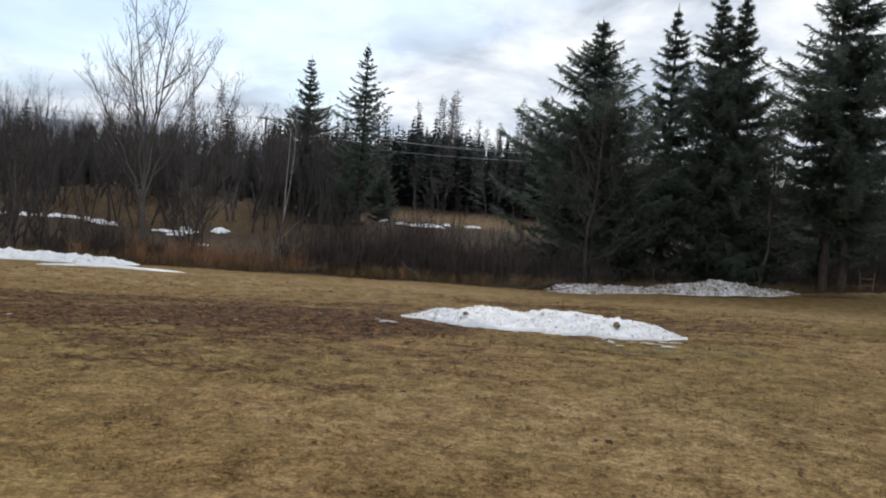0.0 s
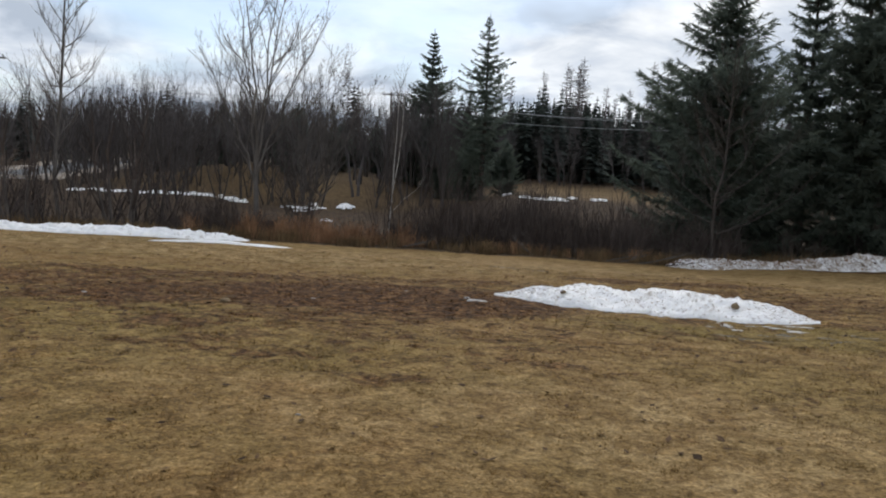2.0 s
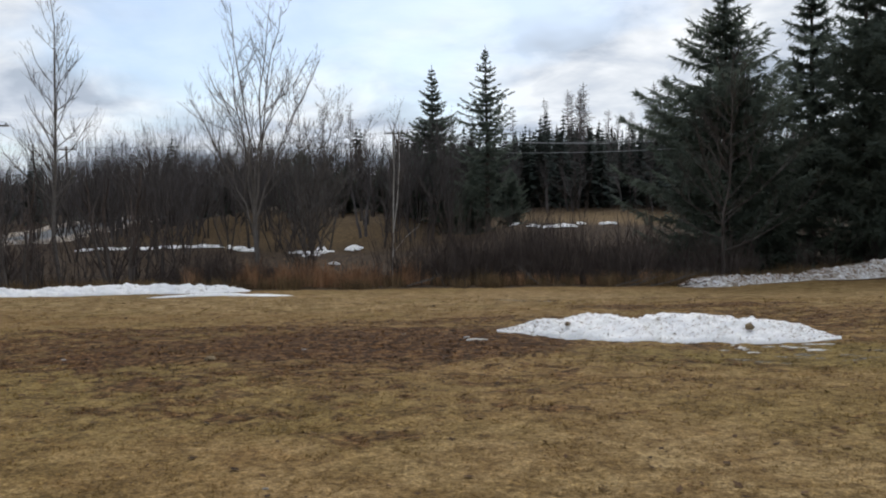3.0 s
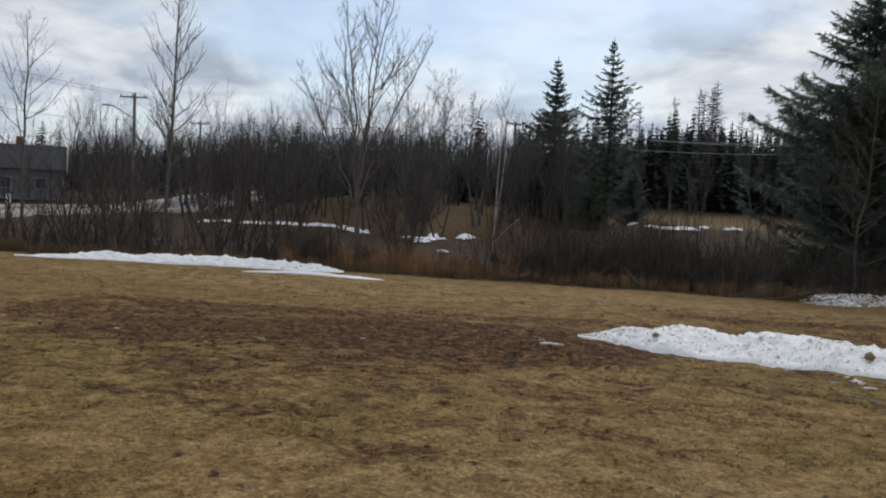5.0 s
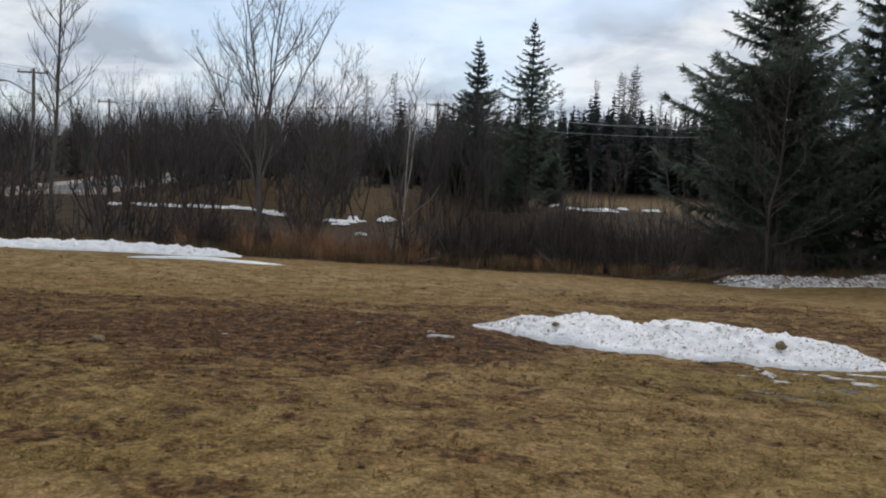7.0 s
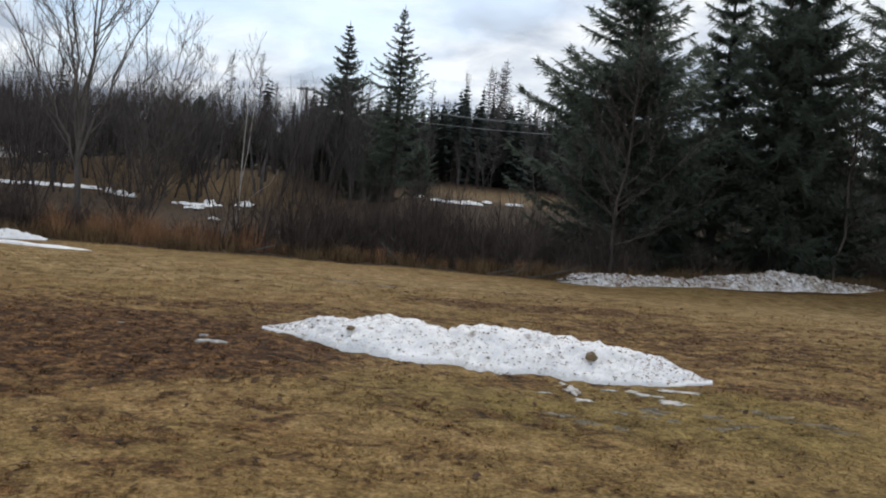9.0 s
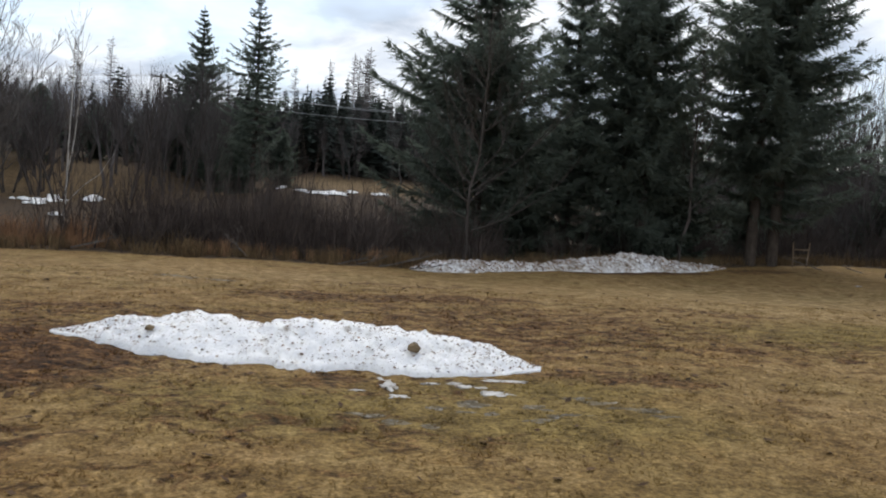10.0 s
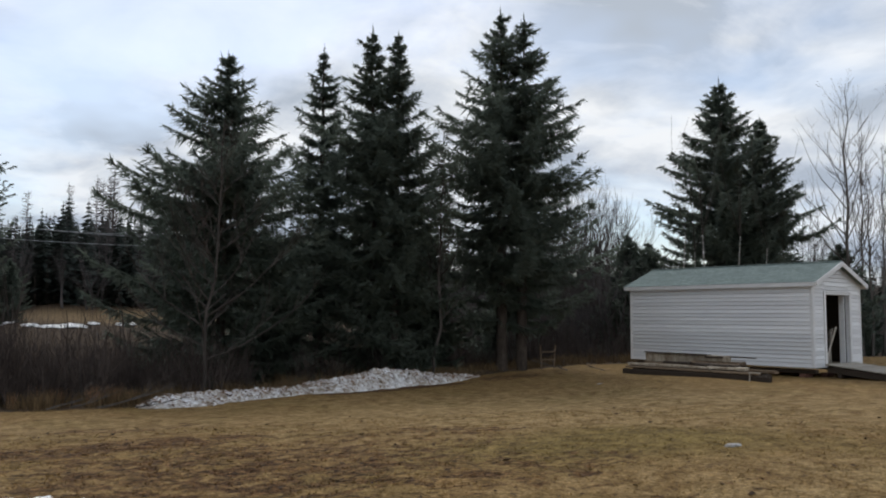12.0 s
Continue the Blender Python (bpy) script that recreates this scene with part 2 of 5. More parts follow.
STONE = simple("brown_stone", (0.10, 0.075, 0.045), (0.27, 0.20, 0.12), 12.0, 0.9, 0.15, None, 0.6, 0.01)
GREY_STONE = simple("grey_stone", (0.10, 0.10, 0.10), (0.26, 0.26, 0.255), 3.0, 0.9, 0.15, None, 0.6, 0.03)
HOUSE_WALL = simple("grey_house_wall", (0.11, 0.11, 0.115), (0.19, 0.19, 0.195), 0.8, 0.8, 0.2, (0.2, 0.2, 4))
HOUSE_ROOF = simple("dark_house_roof", (0.035, 0.035, 0.038), (0.075, 0.073, 0.075), 2.0, 0.9, 0.1)


def make_glass():
    m, tree, b = material("dark_window_glass", 0.05, 0.5)
    b.inputs["Base Color"].default_value = (0.03, 0.035, 0.04, 1)
    return m


def make_puddle():
    m, tree, b = material("meltwater", 0.35, 0.3)
    a = noise_at(tree, 6.0)
    tree.links.new(ramp(tree, a, [(0.4, (0.07, 0.055, 0.032)), (0.6, (0.16, 0.125, 0.072))]), b.inputs["Base Color"])
    tree.links.new(ramp(tree, noise_at(tree, 13.0), [(0.36, (0.42, 0.42, 0.42)), (0.52, (0.95, 0.95, 0.95))]), b.inputs["Roughness"])
    bump(tree, b, noise_at(tree, 22.0), 0.5, 0.02)
    return m


def make_ice():
    m, tree, b = material("grey_melting_ice", 0.35, 0.5)
    tree.links.new(ramp(tree, noise_at(tree, 8.0), [(0.38, (0.15, 0.135, 0.11)), (0.62, (0.40, 0.39, 0.37))]), b.inputs["Base Color"])
    bump(tree, b, noise_at(tree, 25.0), 0.5, 0.015)
    return m


GLASS, PUDDLE, ICE = make_glass(), make_puddle(), make_ice()


# ---- building helpers ----
def smooth(a, b, v):
    t = np.clip((v - a) / (b - a), 0, 1)
    return t * t * (3 - 2 * t)


EDGE_X = [-60, -30, -13, -6, -4, 0, 3, 8, 13, 18, 30, 70]
EDGE_Y = [13, 16.5, 20.6, 21.8, 22.4, 23.6, 24.0, 27.0, 29.6, 31.6, 33.5, 35]


def lawn_edge(x):
    return np.interp(x, EDGE_X, EDGE_Y)


def ground_z(x, y):
    """Height of the ground: a gently tilted lawn, a hollow behind it, a meadow, then a wooded rise."""
    x, y = np.asarray(x, float), np.asarray(y, float)
    z = 0.1 - 0.33 * smooth(8, 23, y) + 0.16 * np.exp(-(((x - 9) / 4) ** 2) - ((y - 14) / 5) ** 2) + 0.08 * smooth(12, 19, x)
    d = y - lawn_edge(x)
    meadow = np.interp(x, [-60, -34, -20, -12, -4, 100], [1.2, 1.2, 0.35, 0.5, 2.3, 2.3])
    z = z - 1.1 * smooth(0.3, 8, d) + meadow * smooth(20, 50, d) + 1.8 * smooth(50, 80, d) + 11 * smooth(78, 200, d)
    z = z - 0.12 * smooth(16.5, 23, y) * smooth(-7, 3, x) * (1 - smooth(11, 16, x)) + 2.2 * smooth(63, 74, y) * (1 - smooth(84, 112, y)) * smooth(-44, -29, x) * (1 - smooth(-19, -7, x))
    return z + 0.018 * np.sin(x * 1.7 + 0.6 * y) * np.cos(y * 1.3 - 0.4 * x)


def gz(x, y):
    return float(ground_z(x, y))


def mesh_of(name, verts, faces, mat, flat=True):
    me = bpy.data.meshes.new(name)
    me.from_pydata([tuple(v) for v in verts], [], faces)
    me.materials.append(mat)
    if not flat:
        me.polygons.foreach_set("use_smooth", [True] * len(me.polygons))
    me.update()
    return me


def part(name, data, mat, parent, label=""):
    """Links a mesh or a bmesh as one object under a thing or part."""
    if isinstance(data, bmesh.types.BMesh):
        me = bpy.data.meshes.new(name)
        data.to_mesh(me)
        data.free()
        me.materials.append(mat)
        data = me
    ob = new(name, data)
    ob.parent = parent
    if label:
        ob["label"] = label
    return ob


def thing(name, label, category, group="", kind="", at=None):
    ob = new(name)
    ob.empty_display_size = 0.2
    if at:
        ob.matrix_basis = pose(*at)
    return tagged(ob, label, category, group, kind)


def box(sx, sy, sz, at=(0, 0, 0), bevel=0.006, turn=(0, 0, 0)):
    """A bevelled box, its centre at `at`."""
    bm = bmesh.new()
    bmesh.ops.create_cube(bm, size=1)
    bmesh.ops.scale(bm, vec=(sx, sy, sz), verts=bm.verts)
    if bevel:
        bmesh.ops.bevel(bm, geom=list(bm.edges), offset=min(bevel, sx / 3, sy / 3, sz / 3), segments=1, affect="EDGES")
    bmesh.ops.transform(bm, matrix=pose(*at, *turn), verts=bm.verts)
    return bm


class Tubes:
    """Collects tapered limbs and leaf blades into one mesh."""

    def __init__(self):
        self.v, self.f = [], []

    def limb(self, points, radii, sides=4):
        start = len(self.v)
        pts = [Vector(p) for p in points]
        for i, p in enumerate(pts):
            way = (pts[min(i + 1, len(pts) - 1)] - pts[max(i - 1, 0)]).normalized()
            side = way.cross(Vector((0.31, 0.87, 0.38)))
            side = side.normalized() if side.length > 1e-4 else Vector((1, 0, 0))
            other = way.cross(side)
            for k in range(sides):
                a = 2 * math.pi * k / sides
                self.v.append(p + radii[i] * (math.cos(a) * side + math.sin(a) * other))
        for i in range(len(pts) - 1):
            for k in range(sides):
                a, b = start + i * sides + k, start + i * sides + (k + 1) % sides
                self.f.append((a, b, b + sides, a + sides))

    def strand(self, points, radii):
        """A limb so thin that a folded strip stands for it."""
        start = len(self.v)
        pts = [Vector(p) for p in points]
        way = pts[-1] - pts[0]
        side = way.cross(Vector((random.uniform(-1, 1), random.uniform(-1, 1), 0.3)))
        side = side.normalized() if side.length > 1e-4 else Vector((1, 0, 0))
        for p, w in zip(pts, radii):
            self.v += [p - side * w * 1.5, p + side * w * 1.5]
        for i in range(len(pts) - 1):
            a = start + 2 * i
            self.f.append((a, a + 1, a + 3, a + 2))

    def blade(self, p, way, across, length, width):
        n = len(self.v)
        self.v += [p, p + way * length * 0.45 + across * width, p + way * length, p + way * length * 0.45 - across * width]
        self.f.append((n, n + 1, n + 2, n + 3))

    def tri(self, a, b, c):
        n = len(self.v)
        self.v += [a, b, c]
        self.f.append((n, n + 1, n + 2))

    def mesh(self, name, mat, flat=True):
        return mesh_of(name, self.v, self.f, mat, flat)


def spruce_meshes(rng, height, radius, clear=0.06, tops=1, density=1.0, thin=1.0, lean=0.0, gaps=0.1, spray=1.0, core=5):
    """Trunk and crown of a spruce: whorls of drooping boughs with upturned tips, hung with needle sprays."""
    trunk, crown = Tubes(), Tubes()
    tips = [(0.0, 0.0, height)] if tops == 1 else [(-0.38, 0.1, height), (0.40, -0.1, height * 0.985)]
    for ox, oy, h in tips:
        base = Vector((ox * 0.8, oy * 0.8, -0.3))
        top = Vector((ox + lean * h, oy, h))
        spots = [base.lerp(top, k / 9) + Vector((rng.uniform(-1, 1), rng.uniform(-1, 1), 0)) * 0.03 for k in range(10)]
        trunk.limb(spots, [0.016 * h * (1 - k / 9.3) + 0.008 for k in range(10)], 7)
        z = h * clear
        while z < h * 0.985:
            u = (z - h * clear) / (h * (1 - clear))
            reach = (radius * min(1.0, (1 - u) / 0.52) ** 1.0 * (0.86 + 0.14 * min(1, u * 4)) + 0.05) * rng.choice((0.72, 0.92, 1.0, 1.08, 1.18))
            count = rng.randint(7, 9) if u < 0.85 else 6
            twist = rng.uniform(0, 6.28)
            for k in range(count):
                if rng.random() < gaps + (0.25 if u < 0.13 else 0.0):
                    continue
                az = twist + k * 6.283 / count + rng.uniform(-0.4, 0.4)
                long = reach * rng.choice((0.55, 0.72, 0.85, 0.93, 1.0, 1.05)) * rng.uniform(0.92, 1.04)
                if rng.random() < 0.08:
                    long = min(long * 1.2, radius * 1.12)
                out = Vector((math.cos(az), math.sin(az), 0))
                droop = rng.uniform(0.06, 0.30) * (1.15 - u)
                rise = 0.45 * max(0, u - 0.34) * min(1, (1.04 - u) / 0.32)
                root = base.lerp(top, (z + 0.3) / (h + 0.3)) + Vector((0, 0, rng.uniform(-0.08, 0.08)))
                steps = max(3, int(long / 0.3))
                line = []
                for s in range(steps + 1):
                    q = s / steps
                    line.append(root + out * long * q + Vector((0, 0, long * (rise * q - droop * 1.7 * q + (droop * 1.55 + 0.16) * q ** 2.4))))
                crown.limb([line[0], line[len(line) // 2], line[-1]], [0.012 + 0.010 * long, 0.009 + 0.004 * long, 0.004], 3)
                side = out.cross(Vector((0, 0, 1)))
                for _ in range(int(core * (1 + long))):
                    q = rng.uniform(0.05, 0.82)
                    p = root + (line[-1] - root) * q + Vector((0, 0, (line[len(line) // 2].z - (root.z + line[-1].z) / 2) * 4 * q * (1 - q)))
                    way = (out * rng.uniform(-0.1, 1.0) + side * rng.uniform(-1, 1) + Vector((0, 0, rng.uniform(-0.75, 0.25)))).normalized()
                    across = way.cross(Vector((rng.uniform(-0.7, 0.7), rng.uniform(-0.7, 0.7), 1))).normalized()
                    wide = across * rng.uniform(0.022, 0.045) * max(1.0, spray * 0.8)
                    crown.tri(p - wide, p + wide, p + way * min(0.6, 0.22 + 0.25 * long) * rng.uniform(0.6, 1.1))
                for s in range(1, steps + 1):
                    q = s / steps
                    if q < 0.10:
                        continue
                    here, ahead = line[s], (line[s] - line[s - 1]).normalized()
                    spread = (0.28 * long * (1.05 - q) + 0.10 + 0.18 * min(1, (1 - u) / 0.4)) * thin
                    sprays = max(4, int(round((9 + 3 * (1 - u)) * density * (1.25 if spray < 1 else 1.0))))
                    for j in range(sprays):
                        sign = (-1, 1)[j % 2]
                        way = (ahead * rng.uniform(0.35, 1.0) + side * sign * rng.uniform(0.25, 1.0) + Vector((0, 0, rng.uniform(-0.65, 0.30)))).normalized()
                        size = min(0.42, spread * rng.uniform(0.5, 1.1))
                        p = here - ahead * rng.uniform(0, long / steps)
                        across = way.cross(Vector((rng.uniform(-0.5, 0.5), rng.uniform(-0.5, 0.5), 1))).normalized()
                        wide = rng.uniform(0.016, 0.028) * spray
                        crown.tri(p - across * wide, p + across * wide, p + way * size)
                        for _ in range(3):
                            w2 = (way + across * rng.uniform(-0.9, 0.9) + Vector((rng.uniform(-0.2, 0.2), rng.uniform(-0.2, 0.2), rng.uniform(-0.5, 0.15)))).normalized()
                            c2 = w2.cross(Vector((rng.uniform(-1, 1), rng.uniform(-1, 1), 0.6))).normalized() * wide * 0.9
                            b = p + way * size * rng.uniform(0.05, 0.7)
                            crown.tri(b - c2, b + c2, b + w2 * size * rng.uniform(0.4, 0.65))
                for _ in range(9):
                    way = (out * rng.uniform(0.1, 1.0) + side * rng.uniform(-0.9, 0.9) + Vector((0, 0, rng.uniform(-0.35, 0.75)))).normalized()
                    wide = way.cross(Vector((rng.uniform(-1, 1), rng.uniform(-1, 1), 0.5))).normalized() * rng.uniform(0.016, 0.028) * spray
                    p = line[-1].lerp(line[-2], rng.uniform(0, 0.8))
                    crown.tri(p - wide, p + wide, p + way * rng.uniform(0.14, 0.30) * (0.6 + 0.4 * min(1, long)))
            z += h * rng.uniform(0.024, 0.040) * (1 if u < 0.8 else 0.7)
        for k in range(10):
            p = top - Vector((0, 0, 0.06 * k))
            a = rng.uniform(0, 6.28)
            crown.blade(p, Vector((math.cos(a) * 0.6, math.sin(a) * 0.6, 0.7)).normalized(), Vector((-math.sin(a), math.cos(a), 0)), 0.07 + 0.016 * k, 0.02)
        crown.limb([top - Vector((0, 0, 0.5)), top + Vector((0, 0, 0.12))], [0.02, 0.006], 3)
    return trunk, crown


def grow(rng, wood, fine, start, way, length, radius, depth, up=0.25, split=(2, 3), bend=0.25, keep=0.68, limit=1, sides=5):
    """A bare limb that bends and divides; limbs of the last `limit` levels go into the fine mesh."""
    steps = 4 if depth > 1 else 3
    pts, radii, p, d = [start], [radius], start.copy(), way.normalized()
    for s in range(steps):
        d = (d + Vector((rng.uniform(-bend, bend), rng.uniform(-bend, bend), up * rng.uniform(0.1, 0.7)))).normalized()
        p = p + d * length / steps
        pts.append(p.copy())
        radii.append(radius * (1 - 0.5 * (s + 1) / steps) if depth else max(0.0028, radius * (1 - 0.8 * (s + 1) / steps)))
    if sides == 1 or depth == 0 or (depth == 1 and radius < 0.01):
        (fine if depth < max(limit, 1) else wood).strand(pts, radii)
    else:
        (fine if depth < limit else wood).limb(pts, radii, sides if depth > 1 else 3)
    if depth == 0:
        return
    for k in range(rng.randint(*split) + (1 if depth > 1 else 0)):
        i = rng.randint(1, steps)
        tilt = rng.uniform(0.35, 0.95)
        az = rng.uniform(0, 6.28)
        side = Vector((math.cos(az), math.sin(az), rng.uniform(-0.1, 0.5)))
        w = (d * (1.2 - tilt * 0.6) + side * tilt).normalized()
        grow(rng, wood, fine, pts[i], w, length * keep * rng.uniform(0.7, 1.15), radii[i] * 0.62, depth - 1, up, split, bend, keep, limit, sides)
    grow(rng, wood, fine, pts[-1], d, length * keep * 0.95, radii[-1], depth - 1, up, split, bend, keep, limit, sides)


def bare_tree_meshes(rng, height, stems=1, radius=0.09, depth=4, spread=0.2, split=(2, 3), up=0.3):
    wood, fine = Tubes(), Tubes()
    for k in range(stems):
        az = rng.uniform(0, 6.28) if stems > 1 else 0
        way = Vector((math.cos(az) * spread, math.sin(az) * spread, 1))
        foot = Vector((math.cos(az) * 0.06 * stems, math.sin(az) * 0.06 * stems, -0.25))
        grow(rng, wood, fine, foot, way, height * 0.36, radius * rng.uniform(0.8, 1.1), depth, up, split, 0.12, 0.66, 2)
    return wood, fine


def leader_tree_meshes(rng, height, radius, clear, reach, count, lean=(0, 0), depth=1, rise=0.6, twist=0.10):
    """A bare tree with one leader right to the top and side limbs along it."""
    wood, fine = Tubes(), Tubes()
    n = 9
    pts = [Vector((lean[0] * k / n + rng.uniform(-1, 1) * twist * (k > 0), lean[1] * k / n + rng.uniform(-1, 1) * twist * (k > 0), -0.25 + (height + 0.25) * k / n)) for k in range(n + 1)]
    wood.limb(pts, [radius * (1 - 0.93 * (k / n) ** 0.9) + 0.004 for k in range(n + 1)], 7)
    for k in range(count):
        u = clear + (0.98 - clear) * (k + rng.random()) / count
        i = min(n - 1, int(u * n))
        p = pts[i].lerp(pts[i + 1], u * n - i)
        a = k * 2.4 + rng.uniform(-0.6, 0.6)
        long = reach * (1.08 - u) ** 0.7 * rng.uniform(0.6, 1.15)
        way = Vector((math.cos(a), math.sin(a), rise * rng.uniform(0.6, 1.5)))
        grow(rng, wood, fine, p, way, long, radius * (1 - u) * 0.42 + 0.006, depth, 0.28, (2, 3), 0.18, 0.6, 1, 4)
    return wood, fine


def forked_tree_meshes(rng, clear, radius, leaders, reach, count):
    """A bare tree whose trunk divides into leaders (dx, dy, top height, start height), each with twiggy side limbs."""
    wood, fine = Tubes(), Tubes()
    wood.limb([(0, 0, -0.3), (0.03, 0.02, clear * 0.4), (-0.02, 0, clear * 0.75), (0, 0, clear + 0.15)], [radius, radius * 0.86, radius * 0.8, radius * 0.6], 8)
    n = 9
    for dx, dy, top, low in leaders:
        pts = []
        for k in range(n + 1):
            q = k / n
            out = 0.75 * q + 0.25 * q * q
            wob = 0.07 if k else 0.0
            pts.append(Vector((dx * out + rng.uniform(-wob, wob), dy * out * 2 + rng.uniform(-wob, wob), low + (top - low) * q)))
        thick = radius * 0.42 * min(1.0, 0.45 + (top - low) / 9)
        wood.limb(pts, [thick * (1 - 0.9 * (k / n) ** 0.8) + 0.004 for k in range(n + 1)], 6)
        for k in range(count):
            u = 0.12 + 0.86 * (k + rng.random()) / count
            i = min(n - 1, int(u * n))
            p = pts[i].lerp(pts[i + 1], u * n - i)
            a = rng.uniform(0, 6.28)
            way = Vector((math.cos(a) + 0.25 * dx, math.sin(a), rng.uniform(0.7, 1.7)))
            grow(rng, wood, fine, p, way, reach * (1.1 - u) ** 0.6 * rng.uniform(0.55, 1.15), thick * (1 - u) * 0.5 + 0.006, 2, 0.22, (2, 3), 0.2, 0.62, 1, 4)
    return wood, fine


def shrub_mesh(rng, height, stems, depth=2):
    t = Tubes()
    for k in range(stems):
        az = rng.uniform(0, 6.28)
        lean = rng.uniform(0.05, 0.6)
        foot = Vector((math.cos(az), math.sin(az), 0)) * rng.uniform(0, 0.5) + Vector((0, 0, -0.15))
        way = Vector((math.cos(az) * lean, math.sin(az) * lean, 1))
        grow(rng, t, t, foot, way, height * rng.uniform(0.4, 0.62), rng.uniform(0.013, 0.024), depth, 0.2, (2, 3), 0.22, 0.62, 0, 3)
    return t


def tree_thing(name, label, category, wood, fine, mats, at, group="", turn=0.0, size=1.0, names=("trunk", "crown")):
    ob = thing(name, label, category, group, at=(*at, 0, 0, turn))
    ob.scale = (size,) * 3
    part(names[0], wood.mesh(names[0], mats[0], False), mats[0], ob)
    part(names[1], fine.mesh(names[1], mats[1]), mats[1], ob)
    return ob


def set_down(x, y, turn=0.0, size=1.0, sink=0.0):
    return pose(x, y, gz(x, y) - sink, 0, 0, turn) @ Matrix.Scale(size, 4)


# ---- ground ----
def zone_values(x, y):
    """Wild, mud and green amounts at a place."""
    d = y - lawn_edge(x)
    wild = smooth(-0.8, 0.6, d)
    mud = np.zeros_like(x)
    for cx, cy, rx, ry, turn, amount in MUD:
        c, s = math.cos(radians(turn)), math.sin(radians(turn))
        u, v = ((x - cx) * c + (y - cy) * s) / rx, (-(x - cx) * s + (y - cy) * c) / ry
        mud = np.maximum(mud, amount * (1 - smooth(0.45, 1.25, np.sqrt(u * u + v * v))))
    green = np.zeros_like(x)
    for cx, cy, rx, ry, amount in GREEN:
        green = np.maximum(green, amount * (1 - smooth(0.3, 1.3, np.sqrt(((x - cx) / rx) ** 2 + ((y - cy) / ry) ** 2))))
    pale = np.zeros_like(x)
    for cx, cy, rx, ry, amount in PALE:
        pale = np.maximum(pale, amount * (1 - smooth(0.3, 1.2, np.sqrt(((x - cx) / rx) ** 2 + ((y - cy) / ry) ** 2))))
    return wild, mud, green, pale


MUD = [(-1.8, 11.2, 3.1, 2.0, 15, 1.0), (-4.2, 10.2, 2.2, 1.3, 30, 0.75), (-1.0, 13.9, 3.6, 0.7, 10, 0.5), (-1.9, 9.2, 1.6, 0.9, 10, 0.5), (4.0, 14.3, 2.8, 2.6, 30, 0.48), (2.6, 16.8, 2.8, 0.9, 12, 0.6), (6.2, 13.0, 1.8, 1.1, 10, 0.36),
       (-0.73, 6.8, 0.6, 0.34, 10, 0.28), (0.3, 7.7, 0.8, 0.15, 0, 0.5), (-3.0, 7.3, 0.35, 0.2, 0, 0.6), (4.3, 11.4, 0.9, 0.35, -10, 0.6), (2.2, 11.0, 1.6, 0.5, 0, 0.34), (-1.2, 8.3, 0.4, 0.18, 0, 0.5), (-3.1, 8.5, 0.9, 0.5, 20, 0.55), (-1.9, 7.3, 0.8, 0.4, 10, 0.5), (0.25, 8.3, 0.45, 0.22, 10, 0.55), (-5.2, 11.8, 1.2, 0.6, 20, 0.6), (7.0, 16.3, 1.3, 0.5, -30, 0.45), (2.9, 19.5, 2.0, 0.8, 20, 0.35),
       (-2.0, 8.9, 5.2, 2.4, 8, 0.31), (-4.6, 12.4, 3.4, 0.7, 12, 0.62), (1.2, 9.6, 2.2, 1.1, 0, 0.30), (5.2, 15.2, 3.2, 2.2, 25, 0.32), (3.2, 6.6, 2.6, 1.4, 0, 0.16), (7.4, 11.0, 2.6, 1.6, 0, 0.14), (-5.9, 10.7, 2.2, 1.3, 20, 0.6), (9.6, 26.55, 3.2, 0.55, 29, 0.85), (13.6, 28.4, 1.6, 0.8, 20, 0.6)]
PALE = [(6, 82, 17, 13, 0.8), (-21, 69, 8, 5, 0.7), (-24, 72, 22, 12, 0.5), (11, 19, 8, 6, 0.8), (9, 9, 4.5, 4, 0.6), (-8, 17.5, 9, 3.0, 0.6), (2, 20, 7, 2.5, 0.4), (1.5, 6.0, 2.5, 1.6, 0.45)]
GREEN = [(-4.2, 8.6, 3.0, 2.0, 0.55), (-1.5, 7.6, 1.6, 1.0, 0.4), (-5.2, 12.0, 2.2, 0.8, 0.5), (2.7, 10.2, 2.5, 0.9, 0.7), (8.2, 14.0, 2.6, 1.6, 0.75), (3.4, 10.9, 1.3, 0.5, 0.8), (3.2, 8.0, 2.5, 1.5, 0.3)]


def write_zone(me, xs, ys):
    wild, mud, green, pale = zone_values(xs, ys)
    layer = me.color_attributes.new("zone", "FLOAT_COLOR", "POINT")
    layer.data.foreach_set("color", np.stack([wild, mud, green, pale], 1).astype(np.float32).ravel())


